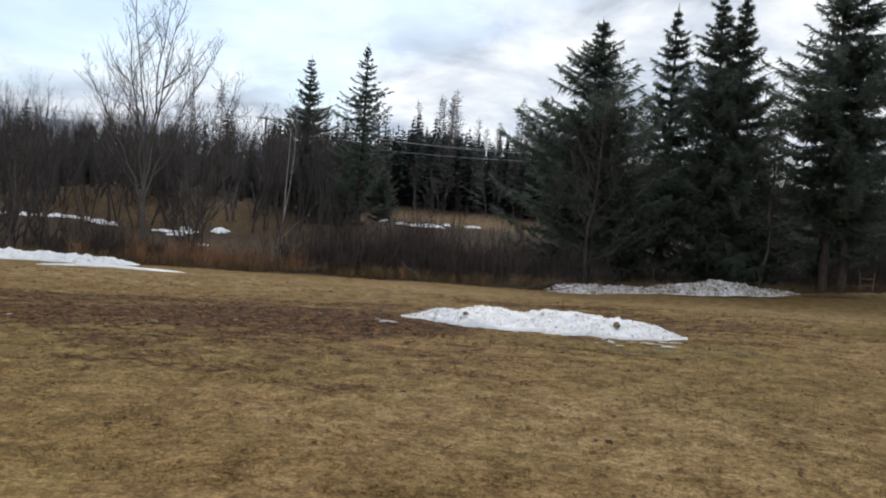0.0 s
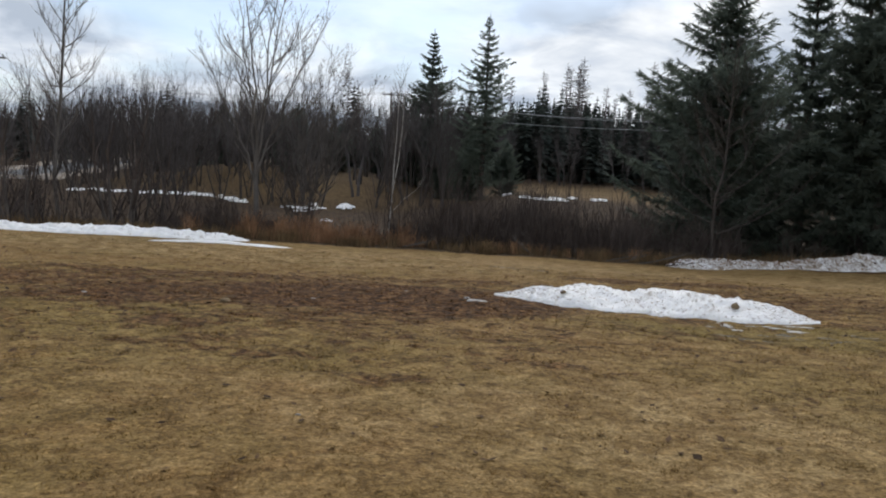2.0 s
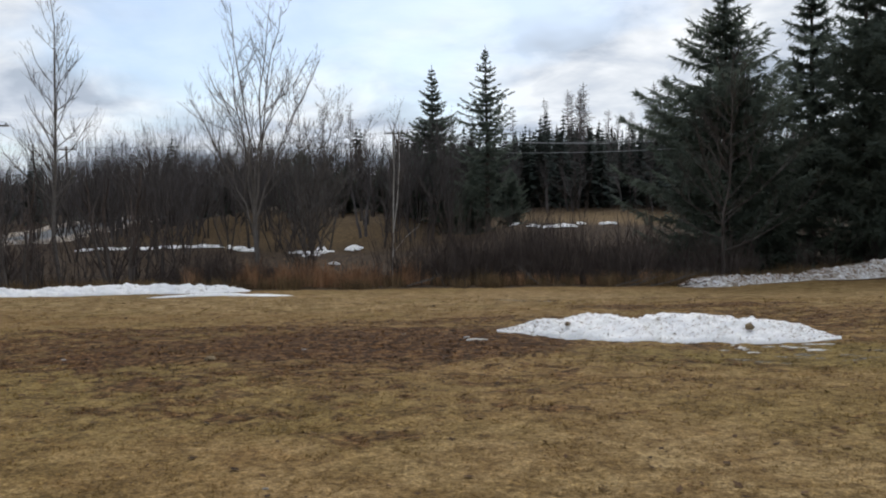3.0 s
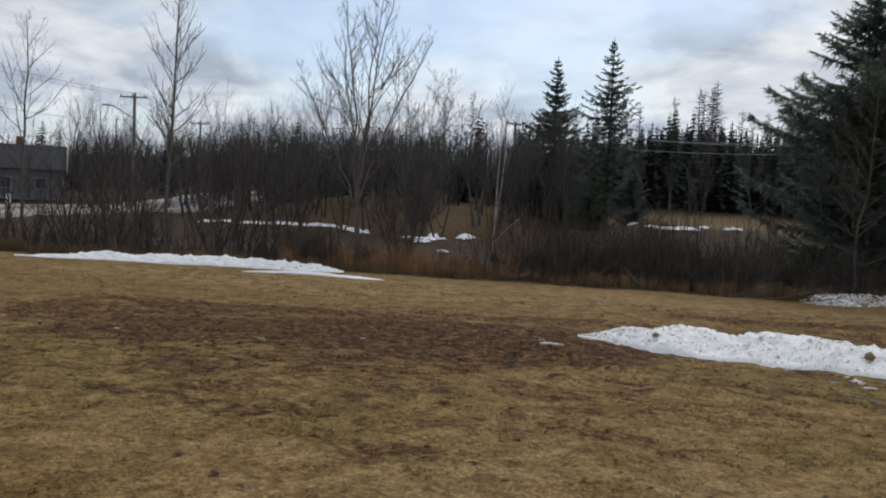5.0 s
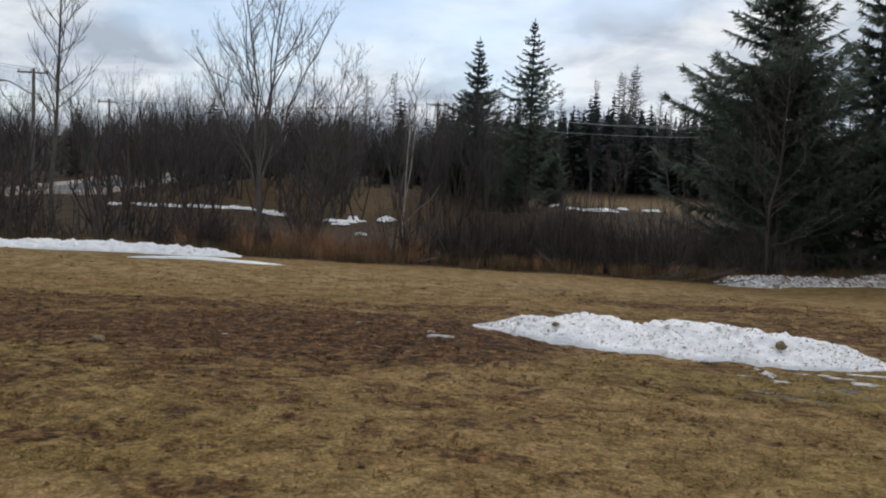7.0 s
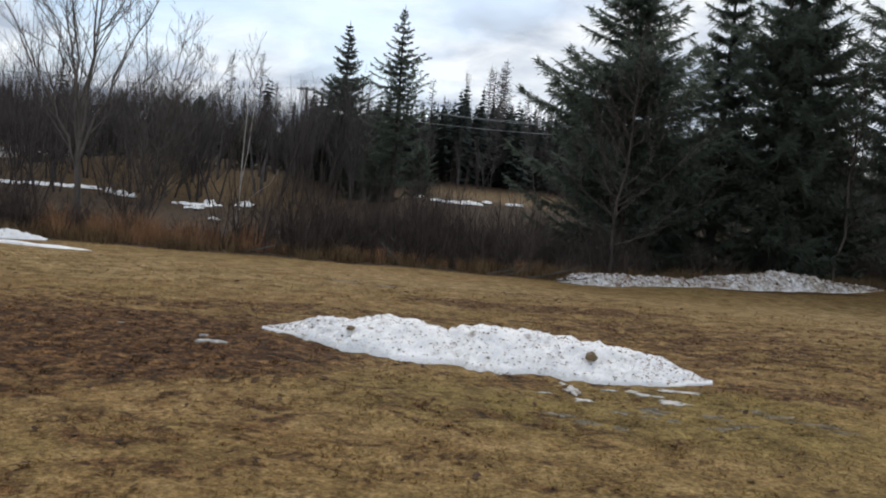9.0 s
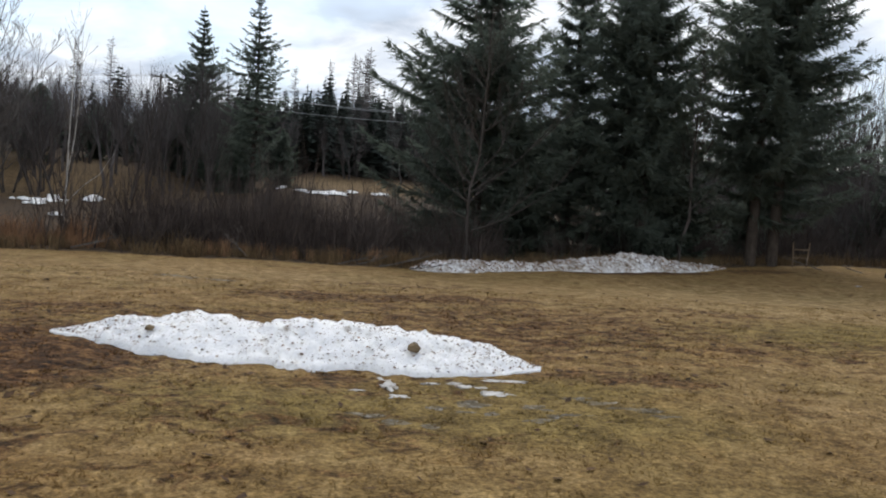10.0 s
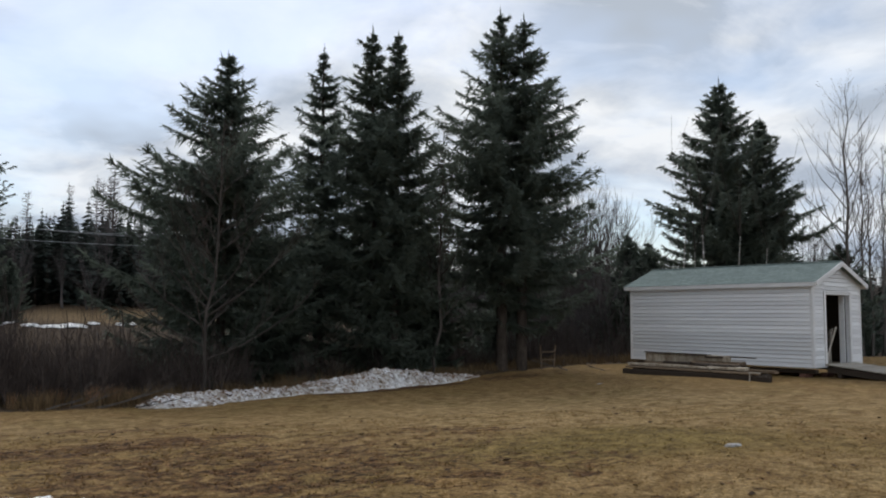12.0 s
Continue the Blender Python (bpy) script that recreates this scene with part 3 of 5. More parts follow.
def build_ground():
    xs = np.unique(np.round(np.concatenate([np.linspace(-700, -60, 17), np.linspace(-60, -17, 60), np.linspace(-17, -7, 41), np.linspace(-7, 10, 200), np.linspace(10, 24, 57), np.linspace(24, 70, 60), np.linspace(70, 700, 17)]), 3))
    ys = np.unique(np.round(np.concatenate([np.linspace(-60, 2, 14), np.linspace(2, 4, 9), np.linspace(4, 17, 160), np.linspace(17, 34, 80), np.linspace(34, 120, 90), np.linspace(120, 320, 40), np.linspace(320, 900, 10)]), 3))
    gx, gy = np.meshgrid(xs, ys)
    z = ground_z(gx, gy)
    rough = smooth(-0.5, 2, gy - lawn_edge(gx))
    rnd = np.random.RandomState(3).rand(*gx.shape) - 0.5
    near = (gx > -7.1) & (gx < 10.1) & (gy > 3.9) & (gy < 17.1)
    lumps = np.array([noise.noise((a * 4.5, b * 4.5, 1)) * 0.6 + noise.noise((a * 11, b * 11, 7)) * 0.5 for a, b in zip(gx[near], gy[near])])
    _, mud, _, _ = zone_values(gx[near], gy[near])
    z[near] += lumps * (0.013 + 0.020 * mud)
    z = z + rnd * (0.010 + 0.16 * rough * (gy < 120))
    verts = np.stack([gx.ravel(), gy.ravel(), z.ravel()], 1)
    n = len(xs)
    faces = [(j * n + i, j * n + i + 1, (j + 1) * n + i + 1, (j + 1) * n + i) for j in range(len(ys) - 1) for i in range(n - 1)]
    me = mesh_of("ground", verts, faces, GROUND, False)
    write_zone(me, verts[:, 0], verts[:, 1])
    tagged(new("ground", me), "tan dead spring lawn with brown muddy patches and scrub beyond", "ground", kind="structure")


build_ground()


# ---- snow ----
def snow_ridge(name, spine, mat, label, category, seed, rough=0.05, cell=0.06):
    """A melting ridge of snow along a spine of (x, y, half width, height), with an uneven skirt and lumpy top."""
    pts = np.array(spine, float)
    steps = np.r_[0, np.cumsum(np.hypot(np.diff(pts[:, 0]), np.diff(pts[:, 1])))]
    long = steps[-1]
    n, m = int(long / cell) + 1, 35
    s = np.linspace(0, long, n)
    cx, cy, hw, hh = (np.interp(s, steps, pts[:, k]) for k in range(4))
    tx, ty = np.gradient(cx), np.gradient(cy)
    size = np.hypot(tx, ty)
    nx, ny = -ty / size, tx / size
    verts, faces = [], []
    for i in range(n):
        near = hw[i] * (1 + 0.30 * noise.noise((s[i] * 1.9, seed, 0)) + 0.11 * noise.noise((s[i] * 6, seed, 5)) + 0.08 * noise.noise((s[i] * 15, seed, 2)))
        far = hw[i] * (1 + 0.25 * noise.noise((s[i] * 1.7, seed, 9)))
        for k in range(m):
            v = -1 + 2 * k / (m - 1)
            w = v * (near if v < 0 else far)
            x, y = cx[i] + nx[i] * w, cy[i] + ny[i] * w
            dome = max(0.0, 1 - abs(v) ** 1.7) ** 1.0
            lumps = 0.55 * noise.noise((x * 2.3, y * 2.3, seed)) + 0.5 * noise.noise((x * 6, y * 6, seed)) + 0.5 * noise.noise((x * 13, y * 13, seed)) + 0.35 * noise.noise((x * 26, y * 26, seed))
            h = hh[i] * dome + rough * lumps * min(1, dome * 2.5) * min(1, hh[i] / 0.12)
            verts.append((x, y, gz(x, y) + max(h, 0.0) + (0.012 if 0 < k < m - 1 else -0.03)))
    for i in range(n - 1):
        for k in range(m - 1):
            a = i * m + k
            faces.append((a, a + m, a + m + 1, a + 1))
    me = mesh_of(name, verts, faces, mat, False)
    return tagged(new(name, me), label, category), me


PILE = [(-0.45, 12.50, 0.05, 0.01), (-0.2, 12.5, 0.22, 0.05), (0.1, 12.55, 0.46, 0.13), (0.6, 12.42, 0.66, 0.20), (1.0, 12.25, 0.72, 0.225), (1.28, 12.15, 0.68, 0.165),
        (1.7, 12.10, 0.72, 0.235), (2.4, 11.98, 0.74, 0.22), (2.9, 11.86, 0.62, 0.17), (3.3, 11.74, 0.40, 0.09), (3.66, 11.66, 0.08, 0.01)]
BANK = [(3.22, 23.75, 0.10, 0.03), (3.6, 23.85, 0.40, 0.14), (4.2, 24.2, 0.60, 0.20), (5.0, 24.7, 0.50, 0.20), (5.9, 25.25, 0.42, 0.17), (6.7, 25.75, 0.34, 0.14), (7.5, 26.2, 0.50, 0.24), (8.3, 26.65, 0.66, 0.34), (9.4, 27.3, 0.75, 0.42), (10.4, 27.8, 0.60, 0.33), (11.5, 28.4, 0.45, 0.24), (12.5, 28.95, 0.22, 0.10), (13.0, 29.2, 0.06, 0.02)]
STRIP = [(-15.5, 18.85, 0.08, 0.02), (-14.2, 19.35, 0.35, 0.10), (-13.4, 19.75, 0.48, 0.15), (-12.7, 20.1, 0.5, 0.15), (-11.5, 20.5, 0.5, 0.20), (-10.3, 20.8, 0.55, 0.18), (-8.9, 21.05, 0.5, 0.19), (-8.1, 21.3, 0.35, 0.13), (-7.6, 21.35, 0.1, 0.03)]
pile, pile_mesh = snow_ridge("snowdrift", PILE, SNOW, "white melting snow pile flecked with debris on the lawn", "snow pile", 3.1, 0.075, 0.035)
bank, bank_mesh = snow_ridge("snow_bank", BANK, DIRTY_SNOW, "long dirty grey-white snow bank below the spruces", "snow bank", 8.4, 0.10, 0.07)
strip, strip_mesh = snow_ridge("snow_strip", STRIP, SNOW, "long low white snow strip at the lawn's edge", "snow bank", 5.7, 0.10, 0.06)

# ---- shed ----
def build_shed():
    """White vinyl-sided shed on blocks: its long wall and the open gable end face the lawn."""
    long, wide, high, rise = 6.25, 2.98, 2.44, 0.58
    turn = math.degrees(1.90) - 90
    shed = thing("shed", "white vinyl-sided garden shed with grey-green shingle roof and open doorway", "shed", at=(20.95, 24.0, 0.12, 0, 0, turn))
    # local axes: y runs along the long wall from the gable corner, x across the gable
    t = 0.09
    for name, at, size in (("wall", (t / 2, long / 2, high / 2), (t, long - 0.01, high)), ("wall", (wide - t / 2, long / 2, high / 2), (t, long - 0.01, high)),
                           ("wall", (wide / 2, long - t / 2, high / 2), (wide - 2 * t - 0.01, t, high))):
        w = part(name, box(*size, at, 0.004), SIDING, shed)
        if name == "wall" and size[0] == t and at[0] < 1:
            course = 0.117
            bm = bmesh.new()
            prof = [(-0.002, 0.0), (-0.004, 0.010), (-0.030, 0.013), (-0.028, 0.036), (-0.006, course - 0.002), (-0.002, course)]
            vs = [[bm.verts.new((px, yy, pz)) for px, pz in prof] for yy in (0.05, long - 0.05)]
            for k in range(len(prof) - 1):
                bm.faces.new((vs[0][k], vs[0][k + 1], vs[1][k + 1], vs[1][k]))
            me = bpy.data.meshes.new("siding_board")
            bm.to_mesh(me)
            bm.free()
            me.materials.append(SIDING)
            for k in range(int(high / course)):
                board = part("siding_board", me, SIDING, w)
                board.location = (0, 0, k * course)
    # gable end with the doorway
    d0, d1, dz = 0.68, 2.22, 2.08
    for at, size in (((d0 / 2, t / 2, high / 2), (d0, t, high)), (((d1 + wide) / 2, t / 2, high / 2), (wide - d1, t, high)), (((d0 + d1) / 2, t / 2, (dz + high) / 2), (d1 - d0 - 0.004, t, high - dz))):
        w = part("gable_wall", box(*size, at, 0.003), SIDING, shed)
        z, low = at[2] - size[2] / 2, at[2] + size[2] / 2
        while z < low - 0.05:
            bm = bmesh.new()
            prof = [(-0.002, 0.0), (-0.004, 0.010), (-0.030, 0.013), (-0.006, 0.116)]
            vs = [[bm.verts.new((xx, py, z + pz)) for py, pz in prof] for xx in (at[0] - size[0] / 2, at[0] + size[0] / 2)]
            for k in range(3):
                bm.faces.new((vs[0][k], vs[1][k], vs[1][k + 1], vs[0][k + 1]))
            part("siding_board", bm, SIDING, w)
            z += 0.117
    for yy in (0.002, long - t):
        bm = bmesh.new()
        a = [bm.verts.new((px, yy + q, pz)) for q in (0, t) for px, pz in ((0, high), (wide, high), (wide / 2, high + rise - 0.05))]
        bm.faces.new(a[:3])
        bm.faces.new(a[5:2:-1])
        for k in range(3):
            j = (k + 1) % 3
            bm.faces.new((a[k], a[k + 3], a[j + 3], a[j]))
        w = part("gable_wall", bm, SIDING, shed)
        if yy < 1:
            k = 0
            while k * 0.117 < rise - 0.17:
                z0 = k * 0.117
                half = wide / 2 * (1 - (z0 + 0.13) / (rise - 0.05))
                bm = bmesh.new()
                prof = [(-0.001, 0.0), (-0.003, 0.010), (-0.028, 0.013), (-0.005, 0.116)]
                vs = [[bm.verts.new((xx, py, high + z0 + pz)) for py, pz in prof] for xx in (wide / 2 - half, wide / 2 + half)]
                for q in range(3):
                    bm.faces.new((vs[0][q], vs[1][q], vs[1][q + 1], vs[0][q + 1]))
                part("siding_board", bm, SIDING, w)
                k += 1
    # corner posts, door casing
    for at in ((-0.005, -0.005), (wide + 0.005, -0.005), (-0.005, long + 0.005)):
        part("corner_trim", box(0.10, 0.10, high, (at[0] + (0.03 if at[0] < 1 else -0.03), at[1] + (0.03 if at[1] < 1 else -0.03), high / 2), 0.012), TRIM, shed)
    frame_ = part("door_frame", box(0.10, 0.07, dz + 0.1, (d0 - 0.02, -0.02, (dz + 0.1) / 2), 0.008), TRIM, shed)
    part("jamb", box(0.10, 0.07, dz + 0.1, (d1 + 0.02, -0.02, (dz + 0.1) / 2), 0.008), TRIM, frame_)
    part("lintel", box(d1 - d0 - 0.07, 0.065, 0.10, ((d0 + d1) / 2, -0.021, dz + 0.05), 0.008), TRIM, frame_)
    part("open_door", box(0.045, 0.16, dz - 0.06, (d1 - 0.05, 0.18, dz / 2 + 0.02), 0.006), TRIM, shed, "white door standing open inwards")
    part("floor_deck", box(wide - 0.2, long - 0.2, 0.05, (wide / 2, long / 2, 0.06), 0.004), OLD_WOOD, shed)
    # added dark sheets over the white inner walls, the doorway's shade put into colour
    for at, size in (((t + 0.02, long / 2, high / 2 + 0.02), (0.02, long - 0.3, high - 0.08)), ((wide - t - 0.02, long / 2, high / 2 + 0.02), (0.02, long - 0.3, high - 0.08)), ((wide / 2, long - t - 0.02, high / 2), (wide - 0.3, 0.02, high - 0.08)), ((wide / 2, long / 2, high - 0.01), (wide - 0.25, long - 0.3, 0.02))):
        part("lining", box(*size, at, 0), DARK_WOOD, shed, "added dark sheet standing for the shade inside")
    part("skid", box(0.12, long - 0.1, 0.12, (0.3, long / 2, -0.11), 0.01), DARK_WOOD, shed)
    part("skid", box(0.12, long - 0.1, 0.12, (wide - 0.3, long / 2, -0.11), 0.01), DARK_WOOD, shed)
    for x, y in ((0.22, 0.35), (1.2, 0.2), (0.22, 2.6), (0.22, 5.6), (2.9, 0.3), (2.9, 5.8)):
        p = shed.matrix_basis @ Vector((x, y, 0))
        z = gz(p.x, p.y) - 0.12
        part("foundation_block", box(0.40, 0.20, -0.17 - z + 0.10, (x, y, (-0.17 + z - 0.10) / 2), 0.01), RED_BLOCK, shed, "reddish concrete block")
    # roof
    over, eave = 0.18, 0.14
    slope = math.atan2(rise, wide / 2)
    run = (wide / 2 + eave) / math.cos(slope)
    for sign in (-1, 1):
        mid = (wide / 2 + sign * (wide / 2 + eave) / 2, long / 2, high + rise - (wide / 2 + eave) / 2 * math.tan(slope) + 0.02)
        roof = part("roof", box(run, long + 2 * over, 0.035, mid, 0.004, (0, sign * math.degrees(slope), 0)), SHINGLE, shed)
        rng = random.Random(5)
        tri = Tubes()
        rows = 13
        for r in range(rows):
            for c in range(23):
                u0, y0 = r * run / rows, -over + (c + (0.5 if r % 2 else 0)) * (long + 2 * over) / 23
                y1 = min(y0 + (long + 2 * over) / 23 - 0.008, long + over)
                if y1 - y0 < 0.03:
                    continue
                lift = 0.022 + rng.uniform(0, 0.004)
                corner = []
                for u, y, h in ((u0, y0, lift - 0.004), (u0 + run / rows * 1.02, y0, lift + 0.005), (u0 + run / rows * 1.02, y1, lift + 0.005), (u0, y1, lift - 0.004)):
                    x = wide / 2 + sign * (u * math.cos(slope) + h * math.sin(slope))
                    corner.append(Vector((x, y, high + rise + 0.02 - u * math.sin(slope) + h * math.cos(slope))))
                n = len(tri.v)
                tri.v += corner
                tri.f.append((n, n + 1, n + 2, n + 3) if sign > 0 else (n + 3, n + 2, n + 1, n))
        tagged(part("shingles", tri.mesh("shingles", SHINGLE), SHINGLE, roof), kind="stuff")
        part("eave_fascia", box(0.03, long + 2 * over, 0.12, (wide / 2 + sign * (wide / 2 + eave), long / 2, high + rise - (wide / 2 + eave) * math.tan(slope) - 0.035), 0.005), TRIM, shed)
        part("rake_board", box(run, 0.03, 0.13, (wide / 2 + sign * (wide / 2 + eave) / 2, -over - 0.016, mid[2] - 0.05), 0.005, (0, sign * math.degrees(slope), 0)), TRIM, shed)
        part("soffit", box(eave, long + 2 * over, 0.015, (wide / 2 + sign * (wide / 2 + eave / 2), long / 2, high - 0.045), 0), TRIM, shed)
    part("ridge_cap", box(0.16, long + 2 * over, 0.03, (wide / 2, long / 2, high + rise + 0.045), 0.012), SHINGLE, shed)
    # sticks that lean inside the doorway
    for k in range(5):
        a = thing("leaning_plank", "old grey plank leaning inside the shed doorway", "plank", "planks in the shed", at=tuple((shed.matrix_basis @ Vector((0.92 + k * 0.14, 0.13 + 0.02 * k, 0.085)))) + (0, 35 - 4 * k, turn + 8 * k))
        part("board", box(0.07, 0.03, 1.30 - 0.10 * k, (0, 0, 0.65 - 0.05 * k), 0.004), PALE_WOOD, a)
    # ramp of planks
    ramp_ = thing("shed_ramp", "weathered grey plank ramp leading up to the shed doorway", "ramp", at=tuple(shed.matrix_basis @ Vector((d0 - 0.15, -0.08, 0.10))) + (0, 0, turn))
    length, drop = 3.2, -0.34
    tilt = math.degrees(math.asin(drop / length)) * -1
    for k in range(20):
        y = -0.08 - k * 0.16
        part("plank", box(1.75, 0.148, 0.04, (0.85, y, -0.01 + drop * k / 20), 0.006, (5.3, 0, 0)), PALE_WOOD, ramp_)
    for x in (0.08, 1.62):
        part("stringer", box(0.06, length, 0.16, (x, -length / 2, -0.125 + drop / 2), 0.005, (5.3, 0, 0)), DARK_WOOD, ramp_)
    part("ramp_post", box(1.6, 0.1, 0.3, (0.85, -0.35, -0.22), 0.01), DARK_WOOD, ramp_)
    # lumber pile along the wall
    rng = random.Random(11)
    lumber = thing("lumber_pile", "untidy low stack of weathered boards and beams beside the shed wall", "lumber pile", at=tuple(Vector((*((shed.matrix_basis @ Vector((-1.75, 2.38, 0))).xy), 0.0))) + (0, 0, turn))
    base = min(gz(*(lumber.matrix_basis @ Vector((x, y, 0))).xy) for x in (-0.5, 0.5) for y in (-2.2, 2.2))

    def plank(x, y, z, wide_, long_, thick, mat, lean=0.0, yaw=0.0, label=""):
        part("board", box(wide_, long_, thick, (x, y, base + z), 0.008, (rng.uniform(-0.5, 0.5), lean, yaw)), mat, lumber, label)

    plank(-0.60, 0.0, 0.07, 0.16, 4.7, 0.15, DARK_WOOD, 0, 0.5, "dark wet beam")
    plank(-0.20, 0.1, 0.08, 0.18, 4.4, 0.18, DARK_WOOD, 0, -0.6)
    plank(0.25, 0.2, 0.08, 0.18, 4.2, 0.18, DARK_WOOD)
    for k, (y, l) in enumerate(((0.15, 4.3), (0.3, 4.0), (-0.05, 4.4), (0.25, 3.8))):
        plank(-0.52 + 0.25 * k, y, 0.20 + 0.012 * k, 0.23, l, 0.05, OLD_WOOD, rng.uniform(-3, 3), rng.uniform(-1, 1))
    plank(-0.42, 1.35, 0.29, 0.16, 1.9, 0.07, STAINED, 0, 1.0, "pale stained board")
    plank(-0.40, -0.05, 0.285, 0.14, 1.0, 0.06, STAINED, 0, -2.0, "pale stained board")
    plank(-0.30, -0.95, 0.30, 0.24, 1.15, 0.07, STAINED, -5, 2.5, "pale stained board")
    plank(-0.15, -1.5, 0.27, 0.12, 1.5, 0.05, OLD_WOOD, 0, 3.0)
    for k in range(9):
        plank(-0.28 + rng.uniform(-0.08, 0.35), 0.9 - 0.24 * k + rng.uniform(-0.2, 0.2), 0.345 + rng.uniform(0, 0.05), rng.uniform(0.08, 0.16), rng.uniform(0.5, 1.3), rng.uniform(0.04, 0.07), DARK_WOOD if k % 3 else OLD_WOOD, rng.uniform(-10, 10), rng.uniform(-9, 9))
    plank(0.34, 1.0, 0.30, 0.30, 2.4, 0.10, OLD_WOOD)
    plank(0.36, 1.0, 0.47, 0.05, 2.5, 0.25, STAINED, -8, 0.6, "stained pale board standing on edge")
    plank(0.30, 1.1, 0.62, 0.20, 2.2, 0.04, DARK_WOOD, 3, 0.4)
    plank(0.22, -0.35, 0.53, 0.12, 0.75, 0.16, STAINED, 0, -2.0, "pale stained board")
    plank(0.18, -0.25, 0.56, 0.14, 0.55, 0.05, DARK_WOOD, 6, 4.0)
    plank(0.24, -0.75, 0.585, 0.08, 1.5, 0.03, DARK_WOOD, 0, -1.5)
    plank(0.20, -0.35, 0.40, 0.24, 1.6, 0.10, OLD_WOOD, 0, 1.0)
    part("stick", box(0.03, 0.03, 0.26, (-0.74, -1.85, base + 0.13), 0.005, (0, 0, 15)), PALE_WOOD, lumber, "pale broken stick")
    part("stick", box(0.03, 0.34, 0.03, (-0.73, -2.0, base + 0.245), 0.005, (0, 0, 5)), PALE_WOOD, lumber, "pale broken stick")


build_shed()

# ---- large spruces ----
SPRUCE_LABEL = "tall dark green spruce with drooping ragged boughs"


def build_spruces():
    rng = random.Random(21)
    rows = [  # x, y, top height, radius, clear, tops, density, gaps
        (5.45, 29.9, 9.0, 3.25, 0.03, 1, 1.15, 0.17),
        (8.8, 32.4, 10.4, 1.7, 0.03, 1, 0.9, 0.2),
        (10.15, 29.9, 10.4, 2.1, 0.03, 2, 1.1, 0.18),
        (14.7, 30.4, 11.8, 2.75, 0.14, 2, 1.1, 0.24),
        (28.5, 36.8, 12.7, 3.5, 0.04, 1, 1.4, 0.04),
        (31.2, 37.2, 11.2, 2.9, 0.04, 1, 1.4, 0.04),
        (-6.6, 68.2, 15.3, 2.6, 0.10, 1, 0.5, 0.30),
        (-13.3, 81.3, 16.4, 2.7, 0.04, 1, 0.9, 0.12)]
    for x, y, top, radius, clear, tops, density, gaps in rows:
        z = gz(x, y)
        wood, fine = spruce_meshes(rng, top - z, radius, clear, tops, density, 1.0, 0.0, gaps, 0.95 if y < 33 else 1.5 if y < 60 else 2.4, 3 if density < 0.6 else 13 if density < 1.3 else 24)
        label = SPRUCE_LABEL + (" and a double top" if tops == 2 else "" if y < 60 else ", standing in the scrub")
        tree_thing("spruce_tree", label, "tree", wood, fine, (SPRUCE_BARK, NEEDLES), (x, y, z), "tall spruces")


build_spruces()


